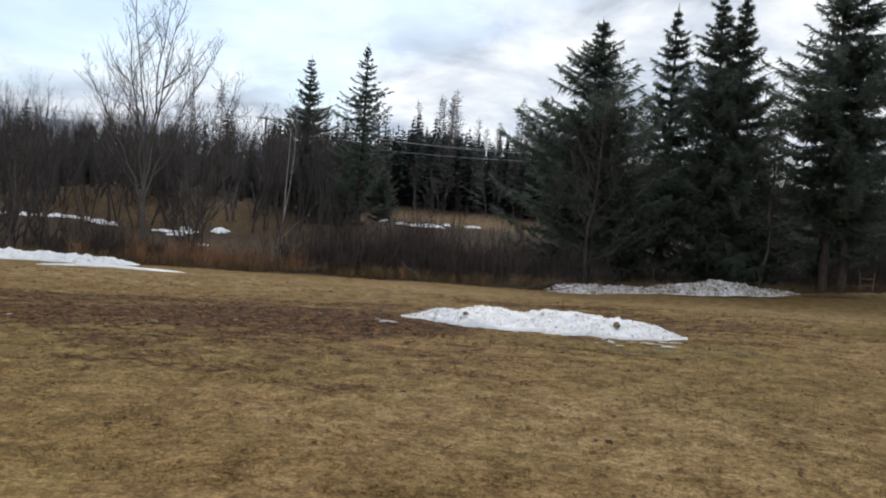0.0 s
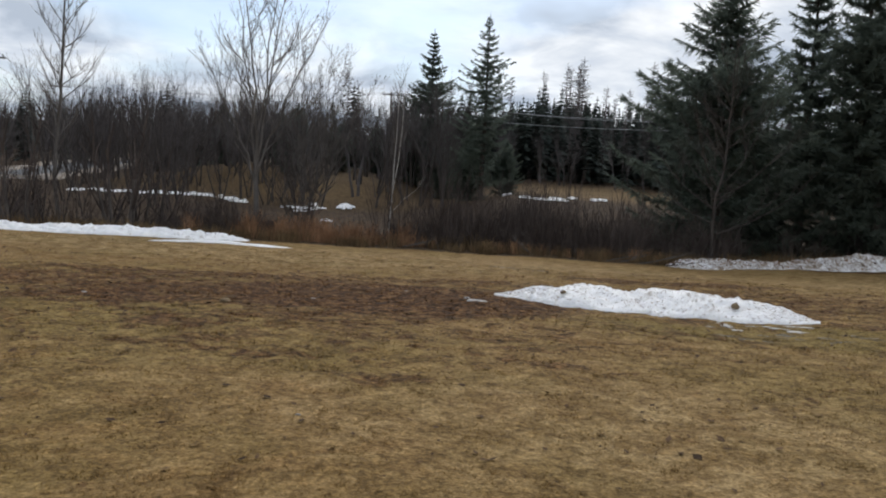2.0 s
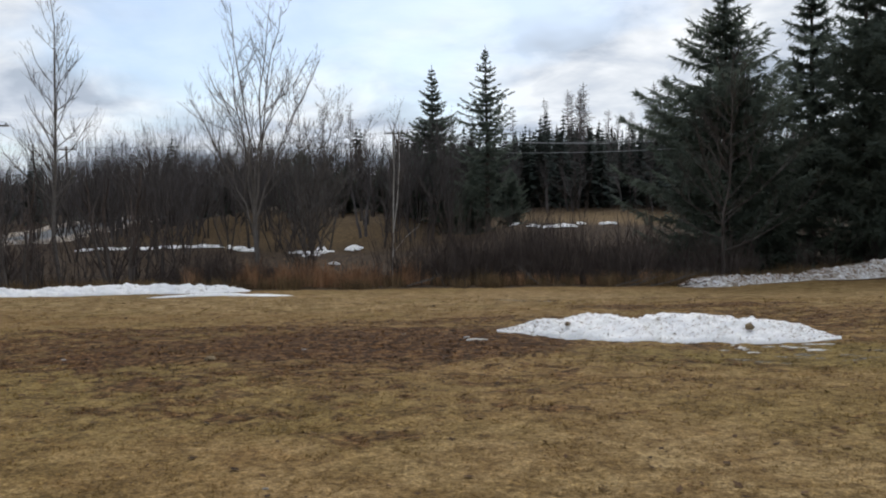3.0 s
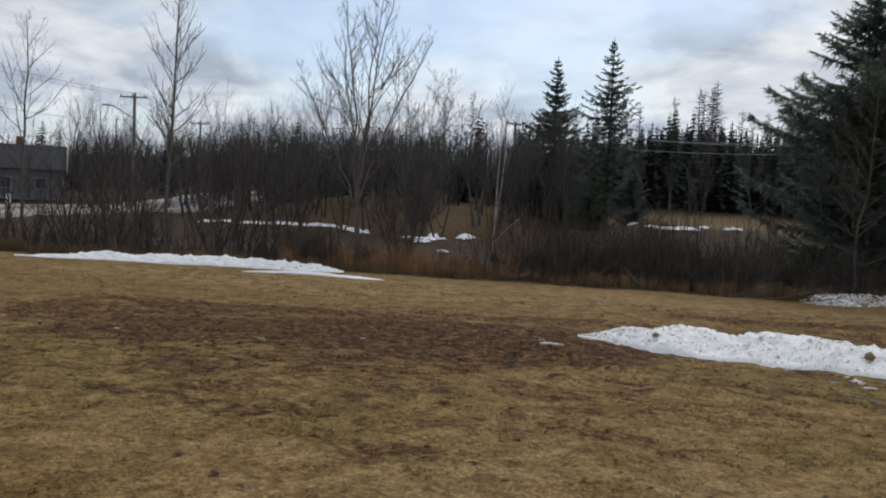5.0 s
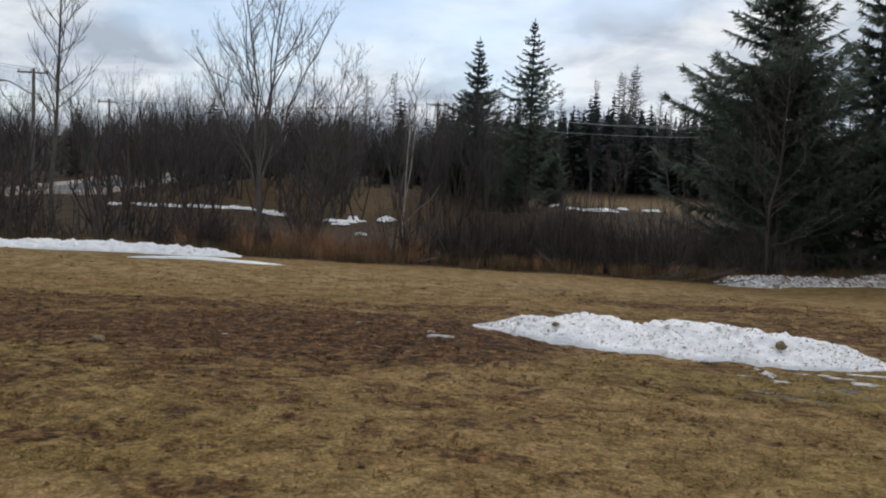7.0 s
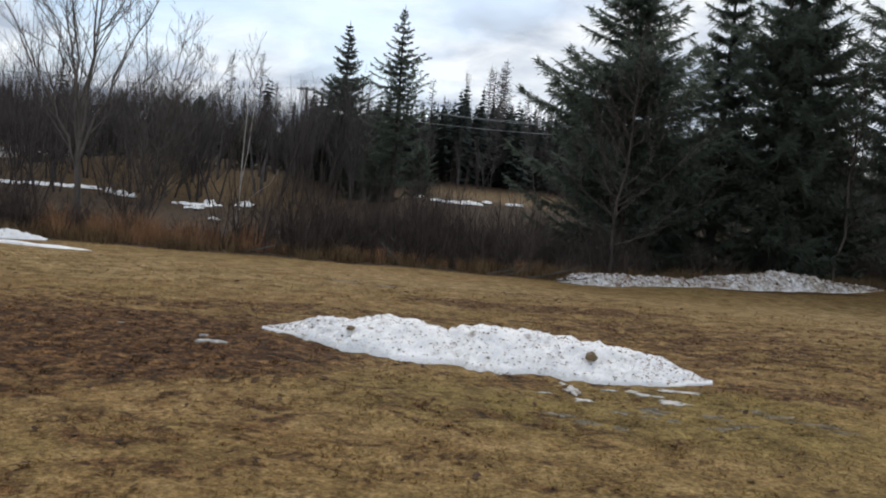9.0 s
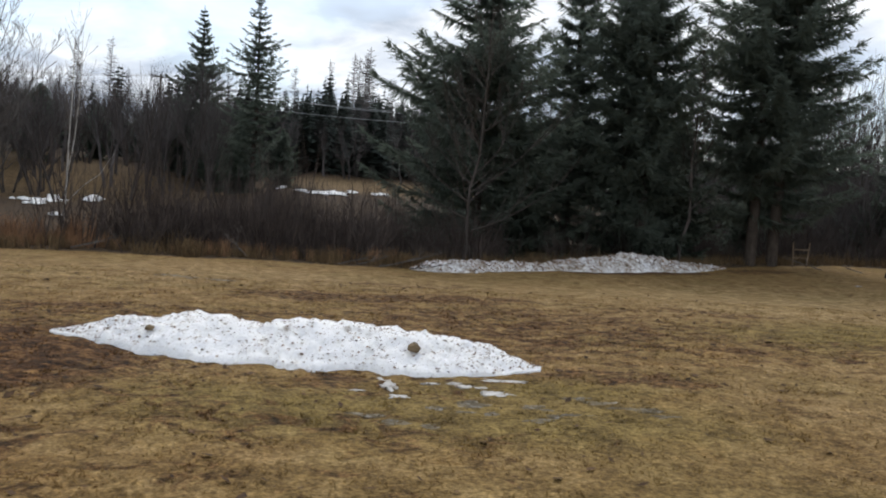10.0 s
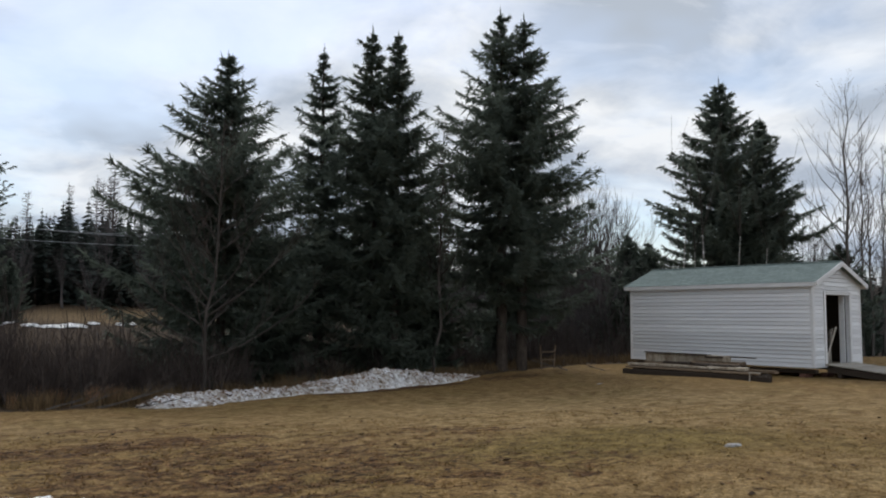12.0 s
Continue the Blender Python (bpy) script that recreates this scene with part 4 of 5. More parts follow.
# ---- bare trees ----
def build_bare_trees():
    rng = random.Random(4)
    wood, fine = forked_tree_meshes(rng, 2.7, 0.088, ((-1.0, 0.3, 7.3, 2.2), (-0.35, -0.3, 8.4, 2.7), (0.4, 0.3, 8.7, 2.7), (1.15, -0.3, 8.2, 2.4), (1.9, 0.3, 6.9, 2.1), (-1.6, -0.4, 5.7, 1.8)), 1.6, 12)
    tree_thing("bare_tree", "tall leafless grey tree forking into several spreading limbs", "tree", wood, fine, (PALE_BARK, PALE_TWIGS), (-8.75, 24.6, gz(-8.75, 24.6)))
    wood, fine = forked_tree_meshes(rng, 0.9, 0.055, ((-0.7, 0.3, 5.6, 0.6), (0.0, -0.4, 6.6, 0.8), (0.7, 0.3, 6.9, 0.9), (1.4, -0.3, 6.5, 0.8), (2.1, 0.2, 5.7, 0.5), (1.1, 0.4, 6.0, 0.9)), 1.3, 17)
    tree_thing("bare_tree", "leafless grey tree fanning into many curved stems", "tree", wood, fine, (PALE_BARK, PALE_TWIGS), (-8.0, 27.0, gz(-8.0, 27.0)))
    wood, fine = leader_tree_meshes(rng, 9.6, 0.075, 0.28, 1.8, 34, (0.25, 0), 2, 1.0)
    tree_thing("bare_tree", "slim leafless grey tree at the lawn's edge", "tree", wood, fine, (PALE_BARK, PALE_TWIGS), (-15.3, 24.6, gz(-15.3, 24.6)))
    wood, fine = leader_tree_meshes(rng, 9.0, 0.08, 0.3, 2.2, 20, (0.2, 0), 2, 0.9)
    tree_thing("bare_tree", "slim leafless tree among dark saplings", "tree", wood, fine, (PALE_BARK, PALE_TWIGS), (-22.6, 26.2, gz(-22.6, 26.2)))
    for x, y, h in ((-18.9, 24.4, 5.6), (-18.2, 25.4, 5.2), (-12.4, 24.2, 4.6)):
        wood, fine = leader_tree_meshes(rng, h, 0.045, 0.35, 0.9, 20, (0.3, 0), 1, 1.1)
        tree_thing("bare_tree", "thin dark leafless sapling behind the snow strip", "tree", wood, fine, (BARK, TWIGS), (x, y, gz(x, y)), "saplings behind the snow strip")
    birch, twig = Tubes(), Tubes()
    birch.limb([(0, 0, -0.2), (0.04, 0, 0.7), (0.08, 0, 1.6), (0.09, 0, 2.3), (0.13, 0, 3.3), (0.15, 0, 4.7)], [0.027, 0.024, 0.020, 0.016, 0.012, 0.005], 6)
    birch.limb([(0.08, 0, 1.6), (0.20, 0.05, 2.5), (0.27, 0.05, 3.4), (0.30, 0.05, 4.8)], [0.015, 0.013, 0.010, 0.004], 5)
    birch.limb([(0.06, 0, 1.0), (0.42, 0.1, 1.45), (0.75, 0.1, 1.7), (1.05, 0.1, 2.2)], [0.010, 0.008, 0.006, 0.003], 4)
    for k in range(26):
        z = rng.uniform(2.2, 4.6)
        grow(rng, twig, twig, Vector((0.03 + 0.028 * z + rng.choice((0, 0.14)) * (z / 4), 0, z)), Vector((rng.uniform(-1, 1), rng.uniform(-1, 1), 1.6)), 0.55, 0.006, 1, 0.3, (1, 2), 0.15, 0.6, 0, 3)
    tree_thing("birch_tree", "slender white-barked leafless birch with two stems", "tree", birch, twig, (BIRCH, PALE_TWIGS), (-4.6, 24.3, gz(-4.6, 24.3)))
    wood, fine = leader_tree_meshes(rng, 6.4, 0.045, 0.16, 1.9, 30, (0.3, 0), 2, 0.5)
    tree_thing("bare_tree", "small leafless tree with many fine branches before the spruces", "tree", wood, fine, (BARK, TWIGS), (4.65, 25.7, gz(4.65, 25.7)))
    wood, fine = leader_tree_meshes(rng, 7.6, 0.05, 0.25, 1.3, 26, (0.2, 0), 2, 0.8)
    tree_thing("bare_tree", "slim pale leafless tree standing close before the spruces", "tree", wood, fine, (BARK, TWIGS), (11.6, 29.2, gz(11.6, 29.2)))


build_bare_trees()


# ---- young trees, thickets and brush ----
def scatter(rng, count, x0, x1, near, far, least=0.0):
    """Places behind the lawn's edge, from `near` to `far` metres beyond it, spaced apart."""
    spots = []
    for _ in range(count * 12):
        if len(spots) == count:
            break
        x = rng.uniform(x0, x1)
        y = float(lawn_edge(x)) + rng.uniform(near, far)
        if all((x - a) ** 2 + (y - b) ** 2 > least * least for a, b in spots):
            spots.append((x, y))
    return spots


def spread_copies(first, spots, rng, sizes, used=False):
    for n, (x, y) in enumerate(spots):
        m = set_down(x, y, rng.uniform(0, 360), rng.uniform(*sizes))
        if n == 0 and not used:
            first.matrix_basis = m
        else:
            copy_thing(first, m)


def build_thickets():
    rng = random.Random(33)

    def shrub(name, label, height, stems, mat, group, depth=2):
        ob = thing(name, label, "shrub", group)
        part("crown", shrub_mesh(rng, height, stems, depth).mesh("crown", mat), mat, ob)
        return ob

    def bare(label, height, stems, radius, spread, mats, group, depth=3, split=(2, 3), up=0.3):
        wood, fine = bare_tree_meshes(rng, height, stems, radius, depth, spread, split, up)
        return tree_thing("bare_tree", label, "tree", wood, fine, mats, (0, 0, 0), group)

    low = [shrub("alder_bush", "leafless dark brown alder bush in the hollow", h, n, TWIGS, "alder brush") for h, n in ((1.9, 19), (2.3, 17), (1.6, 21), (2.6, 16))]
    for k, ob in enumerate(low):
        spread_copies(ob, scatter(rng, 36, -4.4, 6, 0.8, 15, 0.5), rng, (0.35, 0.95))
        spread_copies(ob, scatter(rng, 12, -9.5, -4, 0.9, 13, 0.6), rng, (0.3, 0.5), True)
        spread_copies(ob, scatter(rng, 18, 4, 26, 1.2, 14, 0.7), rng, (0.6, 1.1), True)
        spread_copies(ob, scatter(rng, 9, 17, 28, 3, 13, 0.8), rng, (1.1, 1.8), True)
        spread_copies(ob, scatter(rng, 5, -34, -9.5, 1.6, 8, 0.9), rng, (0.35, 0.55), True)
        spread_copies(ob, [(-9.0 + rng.uniform(-0.5, 0.5), 23.2), (-7.9 + rng.uniform(-0.4, 0.4), 23.6)], rng, (0.6, 0.85), True)
        spread_copies(ob, scatter(rng, 4, -30, 4, 18, 30, 1.5), rng, (0.3, 0.5), True)
        spread_copies(ob, scatter(rng, 3, -10.5, -7.4, 0.8, 2.6, 0.3), rng, (0.6, 0.9), True)
    sap = [bare("slim dark leafless sapling in a thicket", h, n, 0.046, 0.16, (BARK, TWIGS), "saplings", 2) for h, n in ((4.4, 3), (5.2, 2), (3.6, 4))]
    for ob in sap:
        spread_copies(ob, scatter(rng, 24, -30, -10.5, 1.0, 9, 0.7), rng, (0.6, 1.25))
        spread_copies(ob, scatter(rng, 12, 4, 27, 2.0, 14, 0.9), rng, (0.75, 1.15), True)
        spread_copies(ob, scatter(rng, 13, -2.6, 3.8, 1.4, 14, 0.8), rng, (0.4, 0.85), True)
    wide = [bare("spreading leafless tree with dense grey-brown branches", h, n, 0.06, 0.4, (BARK, TWIGS), "spreading bare trees", 4, (2, 3), 0.15) for h, n in ((4.6, 3), (5.4, 2))]
    spread_copies(wide[0], [(-0.9, 28.2), (-6.9, 24.3), (2.0, 30.5), (13.0, 33.0), (19.5, 36.5), (-2.9, 31.5), (-1.2, 33.5), (3.4, 28.6), (0.6, 34.5)], rng, (0.7, 0.95))
    spread_copies(wide[1], [(17.0, 34.5), (22.5, 38.0), (20.4, 40.0), (25.0, 41.5), (-21.5, 30.5), (28.5, 43.0)], rng, (0.95, 1.3))
    spread_copies(wide[1], [(-36.5, 68.0), (-34.0, 71.0), (-31.5, 67.5), (-29.0, 70.5), (-33.0, 75.0), (-27.0, 73.5), (-25.0, 77.0), (-30.0, 77.5), (-22.0, 78.5), (-38.5, 72.5), (-19.0, 80.0), (-16.5, 84.0), (-35.5, 78.0), (-12.0, 85.0)], rng, (1.5, 1.95), True)
    tall = [bare("tall leafless tree of the wood behind the hollow", h, n, 0.075, 0.22, (BARK, HAZED_TWIGS), "bare trees behind the hollow", 4, (2, 3)) for h, n in ((8.2, 1), (7.4, 2), (8.8, 2))]
    for k, ob in enumerate(tall):
        spread_copies(ob, scatter(rng, 16, -48, -8, 44, 60, 1.6), rng, (0.95, 1.4))
        spread_copies(ob, scatter(rng, 13, 15, 46, 7, 24, 1.2), rng, (0.5, 0.8), True)
    spread_copies(tall[1], [(25.0, 45.2), (26.1, 44.6), (27.4, 43.7), (23.4, 46.0), (28.5, 46.0), (45.5, 48.3), (43.0, 46.5), (22.0, 42.0), (24.2, 43.5), (26.8, 46.5), (20.8, 43.0)], rng, (1.3, 1.5), True)
    # trees that half hide the house across the lane
    spread_copies(tall[2], [(-57.5, 62.0), (-59.0, 64.5), (-60.5, 63.0), (-57.0, 66.5), (-61.5, 66.0), (-59.5, 68.0), (-62.5, 61.0), (-56.8, 70.0), (-58.5, 59.5)], rng, (0.55, 0.8), True)
    # slender clumps standing in the meadow on the way to the lane
    clump = [bare("grey leafless tree with many upright stems in the meadow", h, n, 0.07, 0.3, (BARK, HAZED_TWIGS), "meadow trees", 4, (2, 2), 0.3) for h, n in ((9.0, 4), (10.5, 3))]
    spread_copies(clump[0], [(-22.6, 64.7), (-21.2, 65.6), (-28.6, 49.4), (-29.3, 48.4)], rng, (0.6, 0.75))
    clump[0].matrix_basis = set_down(-22.6, 64.7, 20, 1.15)
    spread_copies(clump[1], [(-28.2, 52.7), (-28.5, 55.6), (-27.4, 57.6), (-31.5, 50.0), (-25.4, 60.0), (-22.5, 62.0), (-26.2, 51.4), (-24.2, 50.0), (-36.0, 47.0), (-33.5, 44.5)], rng, (0.85, 1.1))
    # tall pale trees by the shed
    wood, fine = leader_tree_meshes(rng, 13.4, 0.13, 0.3, 4.0, 26, (0.3, 0), 2, 1.0)
    tree_thing("bare_tree", "tall pale leafless tree beside the shed", "tree", wood, fine, (PALE_BARK, PALE_TWIGS), (35.8, 36.6, gz(35.8, 36.6)))
    slim = leader_tree_meshes(rng, 12.5, 0.09, 0.3, 2.0, 30, (0.2, 0), 2, 1.4)
    pale = tree_thing("bare_tree", "slim pale leafless birch-like tree beyond the shed", "tree", slim[0], slim[1], (PALE_BARK, HAZED_TWIGS), (0, 0, 0), "pale trees by the shed")
    spread_copies(pale, [(37.5, 37.3), (38.4, 37.6), (39.3, 37.0), (41.0, 39.0)], rng, (0.85, 1.05))
    stem = Tubes(), Tubes()
    grow(rng, stem[0], stem[1], Vector((0, 0, -0.2)), Vector((0.12, 0, 1)), 4.0, 0.019, 2, 0.3, (1, 2), 0.08, 0.55, 2)
    birch = tree_thing("birch_tree", "thin white birch stem behind the shed", "tree", stem[0], stem[1], (BIRCH, TWIGS), (0, 0, 0), "birches behind the shed")
    spread_copies(birch, [(23.5, 32.2), (24.4, 32.5), (25.1, 32.3), (26.2, 31.9), (23.0, 32.8)], rng, (1.04, 1.18))
    # second row of conifers
    wood, fine = spruce_meshes(rng, 7.4, 2.2, 0.02, 1, 0.7, 1.0, 0, 0.06, 2.2)
    young = tree_thing("spruce_tree", "younger dark spruce crowded among bare brush", "tree", wood, fine, (SPRUCE_BARK, NEEDLES), (0, 0, 0), "younger spruces")
    spread_copies(young, [(7.4, 35.0), (12.3, 35.0), (12.4, 32.2), (17.2, 37.0), (6.9, 31.6), (41.5, 46.0), (25.0, 40.5), (22.6, 42.5), (35.5, 38.6), (38.6, 39.5), (33.9, 40.5), (41.5, 41.0)], rng, (0.72, 0.92))
    spread_copies(young, [(23.8, 37.4), (25.9, 38.8), (27.2, 40.8), (36.2, 37.4)], rng, (0.98, 1.06), True)
    spread_copies(young, [(-24.4, 74.4), (-27.8, 80.0), (-22.6, 83), (-33.5, 79), (-19.5, 85.5), (-9.5, 80), (-11, 76), (-5.0, 73), (-8.0, 71.5), (-15.5, 83), (45.9, 47.9), (48, 50)], rng, (0.8, 1.15), True)


build_thickets()


# ---- far woods ----
def far_conifer(rng, h):
    t = Tubes()
    t.limb([(0, 0, -0.3), (0, 0, h)], [0.10, 0.02], 3)
    z, r0 = 0.5, h * rng.uniform(0.17, 0.24)
    while z < h * 0.99:
        u = z / h
        r = r0 * (min(1, (1 - u) / 0.75)) ** 0.9 + 0.06
        for k in range(7):
            a = rng.uniform(0, 6.28)
            long = r * rng.uniform(0.6, 1.25)
            out = Vector((math.cos(a), math.sin(a), rng.uniform(-0.45, 0.1)))
            side = Vector((-math.sin(a), math.cos(a), 0)) * (0.10 + 0.16 * long)
            p = Vector((0, 0, z))
            t.tri(p + side * 0.4 + Vector((0, 0, 0.12)), p + out * long, p - side * 0.4 - Vector((0, 0, 0.10)))
            t.tri(p + out * long * 0.35 + side, p + out * long * 1.02, p + out * long * 0.35 - side - Vector((0, 0, 0.1)))
        z += h * 0.034 + 0.05
    return t


def far_larch(rng, h):
    t = Tubes()
    t.limb([(0, 0, -0.3), (rng.uniform(-.1, .1), 0, h * 0.5), (rng.uniform(-.2, .2), 0, h)], [0.13, 0.08, 0.02], 3)
    z = h * 0.30
    while z < h * 0.98:
        u = z / h
        for k in range(5):
            a = rng.uniform(0, 6.28)
            long = h * 0.17 * (1.12 - u) * rng.uniform(0.6, 1.2) + 0.15
            out = Vector((math.cos(a), math.sin(a), rng.uniform(0.0, 0.55)))
            p = Vector((0, 0, z))
            t.tri(p + Vector((0, 0, 0.035)), p + out * long, p - Vector((0, 0, 0.035)))
            for _ in range(3):
                q = p + out * long * rng.uniform(0.3, 0.9)
                w = Vector((rng.uniform(-1, 1), rng.uniform(-1, 1), rng.uniform(0, 1))).normalized() * long * 0.4
                t.tri(q, q + w, q + Vector((0, 0, 0.035)))
        z += h * 0.022
    return t


def join_copies(name, label, variants, places, mat, category):
    """One mesh of many far trees that nobody could count."""
    packs = [(np.array([tuple(v) for v in t.v]), [np.array([f for f in t.f if len(f) == n]) for n in (3, 4)]) for t in variants]
    verts, threes, fours, base = [], [], [], 0
    for kind, x, y, turn, size, tall in places:
        v, (f3, f4) = packs[kind]
        c, s = math.cos(turn), math.sin(turn)
        verts.append(np.stack([x + size * (c * v[:, 0] - s * v[:, 1]), y + size * (s * v[:, 0] + c * v[:, 1]), gz(x, y) + tall * v[:, 2]], 1))
        if len(f3):
            threes.append(f3 + base)
        if len(f4):
            fours.append(f4 + base)
        base += len(v)
    faces = [f for block in threes + fours for f in block.tolist()]
    me = mesh_of(name, np.concatenate(verts), faces, mat)
    return tagged(new(name, me), label, category, kind="stuff")


def build_woods():
    rng = random.Random(77)

    def band(n, kinds, x0, x1, y0, y1, low, high, power=1.6):
        rows = []
        for _ in range(n):
            s = rng.uniform(low, high)
            rows.append((rng.randrange(kinds), rng.uniform(x0, x1), y0 + (y1 - y0) * rng.random() ** power, rng.uniform(0, 6.28), s, s * rng.uniform(0.92, 1.1)))
        return rows

    firs = [far_conifer(rng, 9.5) for _ in range(5)]
    places = band(430, 5, -26, 36, 96, 185, 0.84, 1.12, 1.2) + band(60, 5, 36, 66, 110, 185, 0.7, 0.95, 1.0) + band(55, 5, 52, 100, 62, 105, 0.55, 0.85, 1.0) + band(75, 5, -85, -24, 86, 150, 0.6, 0.95, 1.2) + band(60, 5, 64, 150, 80, 160, 0.6, 0.9) + band(60, 5, -150, -80, 90, 160, 0.5, 0.85)
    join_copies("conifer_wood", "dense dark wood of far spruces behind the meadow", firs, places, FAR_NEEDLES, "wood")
    larch = [far_larch(rng, 12.0) for _ in range(4)]
    places = band(80, 4, -30, 60, 95, 140, 0.7, 1.05) + band(12, 4, -4, 26, 98, 118, 1.05, 1.28)
    join_copies("larch_wood", "bare grey-brown larches standing among far spruces", larch, places, HAZED_TWIGS, "wood")
    leafless = []
    for k in range(5):
        t = Tubes()
        grow(rng, t, t, Vector((0, 0, -0.3)), Vector((0, 0, 1)), 3.2, 0.10, 3, 0.35, (2, 3), 0.14, 0.70, 0, 1)
        if k % 2:
            grow(rng, t, t, Vector((0.4, 0, -0.3)), Vector((0.2, 0.1, 1)), 3.0, 0.09, 3, 0.35, (2, 3), 0.14, 0.70, 0, 1)
        leafless.append(t)
    places = band(250, 5, -100, -14, 88, 160, 0.9, 1.25, 1.2) + band(140, 5, 22, 120, 60, 115, 0.7, 1.05) + band(210, 5, 18, 66, 44, 74, 0.42, 0.64, 1.0) + band(110, 5, 18, 30, 36.5, 48, 0.5, 0.74, 1.0) + band(90, 5, -56, -10, 68, 90, 0.75, 1.1, 1.0) + band(80, 5, -140, -64, 80, 140, 0.6, 1.0) + band(120, 5, -24, 60, 91, 130, 0.7, 1.05)
    join_copies("leafless_wood", "grey-brown haze of far leafless trees", leafless, places, HAZED_TWIGS, "wood")


build_woods()


def build_brush():
    """Dense low twigs that fill the hollow behind the lawn."""
    rng = random.Random(51)
    kinds = []
    for _ in range(5):
        t = Tubes()
        for _ in range(16):
            a = rng.uniform(0, 6.28)
            foot = Vector((math.cos(a), math.sin(a), 0)) * rng.uniform(0, 0.8) + Vector((0, 0, -0.1))
            way = Vector((rng.uniform(-0.35, 0.35), rng.uniform(-0.35, 0.35), 1))
            grow(rng, t, t, foot, way, rng.uniform(0.6, 1.15), rng.uniform(0.007, 0.013), 1, 0.15, (2, 4), 0.2, 0.7, 0, 1)
        kinds.append(t)
    places = []

    def fill(count, x0, x1, near, far, low, high):
        for _ in range(count):
            x = rng.uniform(x0, x1)
            y = float(lawn_edge(x)) + rng.uniform(near, far)
            lush = noise.noise((x * 0.45, y * 0.45, 2))
            if lush < -0.25:
                continue
            s = rng.uniform(low, high) * (0.8 + 1.3 * lush)
            places.append((rng.randrange(5), x, y, rng.uniform(0, 6.28), 1.0, s))

    fill(360, -4.6, 5, 0.8, 17, 0.6, 1.25)
    fill(150, -4.4, 3.5, 1.0, 12, 1.0, 1.7)
    fill(90, -10, -4.4, 1.2, 10, 0.3, 0.55)
    fill(210, -34, -9.5, 1.2, 12, 0.45, 0.9)
    fill(190, 4.5, 27, 1.5, 16, 0.8, 1.4)
    fill(120, -8, 12, 17, 32, 0.3, 0.6)
    join_copies("brush", "dense purple-brown leafless brush filling the hollow", kinds, places, TWIGS, "brush")


build_brush()


# ---- lane, poles, cables, house ----
LANE = [(-62, 25), (-56, 40), (-52, 55), (-50, 68), (-52, 85), (-58, 112)]


def ribbon(name, line, left, right, lift, mat, label, category, kind="", rough=0.0, high=0.0):
    pts = np.array(line, float)
    steps = np.r_[0, np.cumsum(np.hypot(*np.diff(pts, axis=0).T))]
    s = np.linspace(0, steps[-1], int(steps[-1] / 0.8))
    x, y = np.interp(s, steps, pts[:, 0]), np.interp(s, steps, pts[:, 1])
    tx, ty = np.gradient(x), np.gradient(y)
    n = np.hypot(tx, ty)
    verts, faces, m = [], [], 9
    for i in range(len(s)):
        a = left + rough * noise.noise((s[i] * 0.35, left, 1)) * 2
        b = right + rough * noise.noise((s[i] * 0.3, right, 7)) * 2
        for k in range(m):
            w = a + (b - a) * k / (m - 1)
            px, py = x[i] - ty[i] / n[i] * w, y[i] + tx[i] / n[i] * w
            dome = 1 - (2 * k / (m - 1) - 1) ** 2
            edge = 0 < k < m - 1
            verts.append((px, py, gz(px, py) + (lift + high * dome * (1 + 0.6 * noise.noise((px, py, 3))) if edge else -0.12)))
    for i in range(len(s) - 1):
        for k in range(m - 1):
            q = i * m + k
            faces.append((q, q + 1, q + m + 1, q + m))
    me = mesh_of(name, verts, faces, mat, False)
    return tagged(new(name, me), label, category, kind=kind)


ribbon("road", LANE, 3.2, -3.2, 0.14, ASPHALT, "wet dark asphalt lane between snowy verges", "road", "structure")
ribbon("snow_verge", LANE, 4.3, 3.4, 0.10, VERGE_SNOW, "old snow heaped along the lane's verge", "snow bank", "", 0.5, 0.22)
ribbon("snow_verge", LANE, -3.4, -4.8, 0.12, VERGE_SNOW, "old snow heaped along the lane's verge", "snow bank", "", 0.6, 0.3)


def tube_between(points, radius, sides=6):
    t = Tubes()
    t.limb(points, [radius] * len(points), sides)
    return t


def utility_pole(x, y, top, lamp=False):
    z = gz(x, y)
    h = top - z
    ob = thing("utility_pole", "weathered grey wooden utility pole" + (" with crossarm and lamp arm" if lamp else " with crossarm"), "utility pole", "utility poles", at=(x, y, z))
    shaft = Tubes()
    shaft.limb([(0, 0, -0.4), (0, 0, h * 0.5), (0, 0, h)], [0.16, 0.135, 0.11], 10)
    shaft.f.append(tuple(range(20, 30)))
    part("shaft", shaft.mesh("shaft", POLE_WOOD, False), POLE_WOOD, ob)
    arm = part("crossarm", box(2.1, 0.10, 0.12, (0, -0.14, h - 0.35), 0.01, (0, 0, 20)), POLE_WOOD, ob)
    for k in (-0.95, -0.1, 0.85):
        t = Tubes()
        c, s = math.cos(radians(20)), math.sin(radians(20))
        t.limb([(k * c, k * s - 0.14, h - 0.29), (k * c, k * s - 0.14, h - 0.20), (k * c, k * s - 0.14, h - 0.10)], [0.03, 0.06, 0.035], 8)
        part("insulator", t.mesh("insulator", METAL), METAL, arm)
    if lamp:
        a = tube_between([(0, 0, h - 2.0), (-0.8, -0.5, h - 1.45), (-1.35, -0.8, h - 1.1), (-1.6, -0.95, h - 1.05)], 0.05)
        lamp_arm = part("lamp_arm", a.mesh("lamp_arm", METAL), METAL, ob)
        part("lamp_head", box(0.62, 0.24, 0.14, (-1.8, -1.05, h - 1.07), 0.04, (0, 0, 31)), METAL, lamp_arm)
    return (x, y, top)


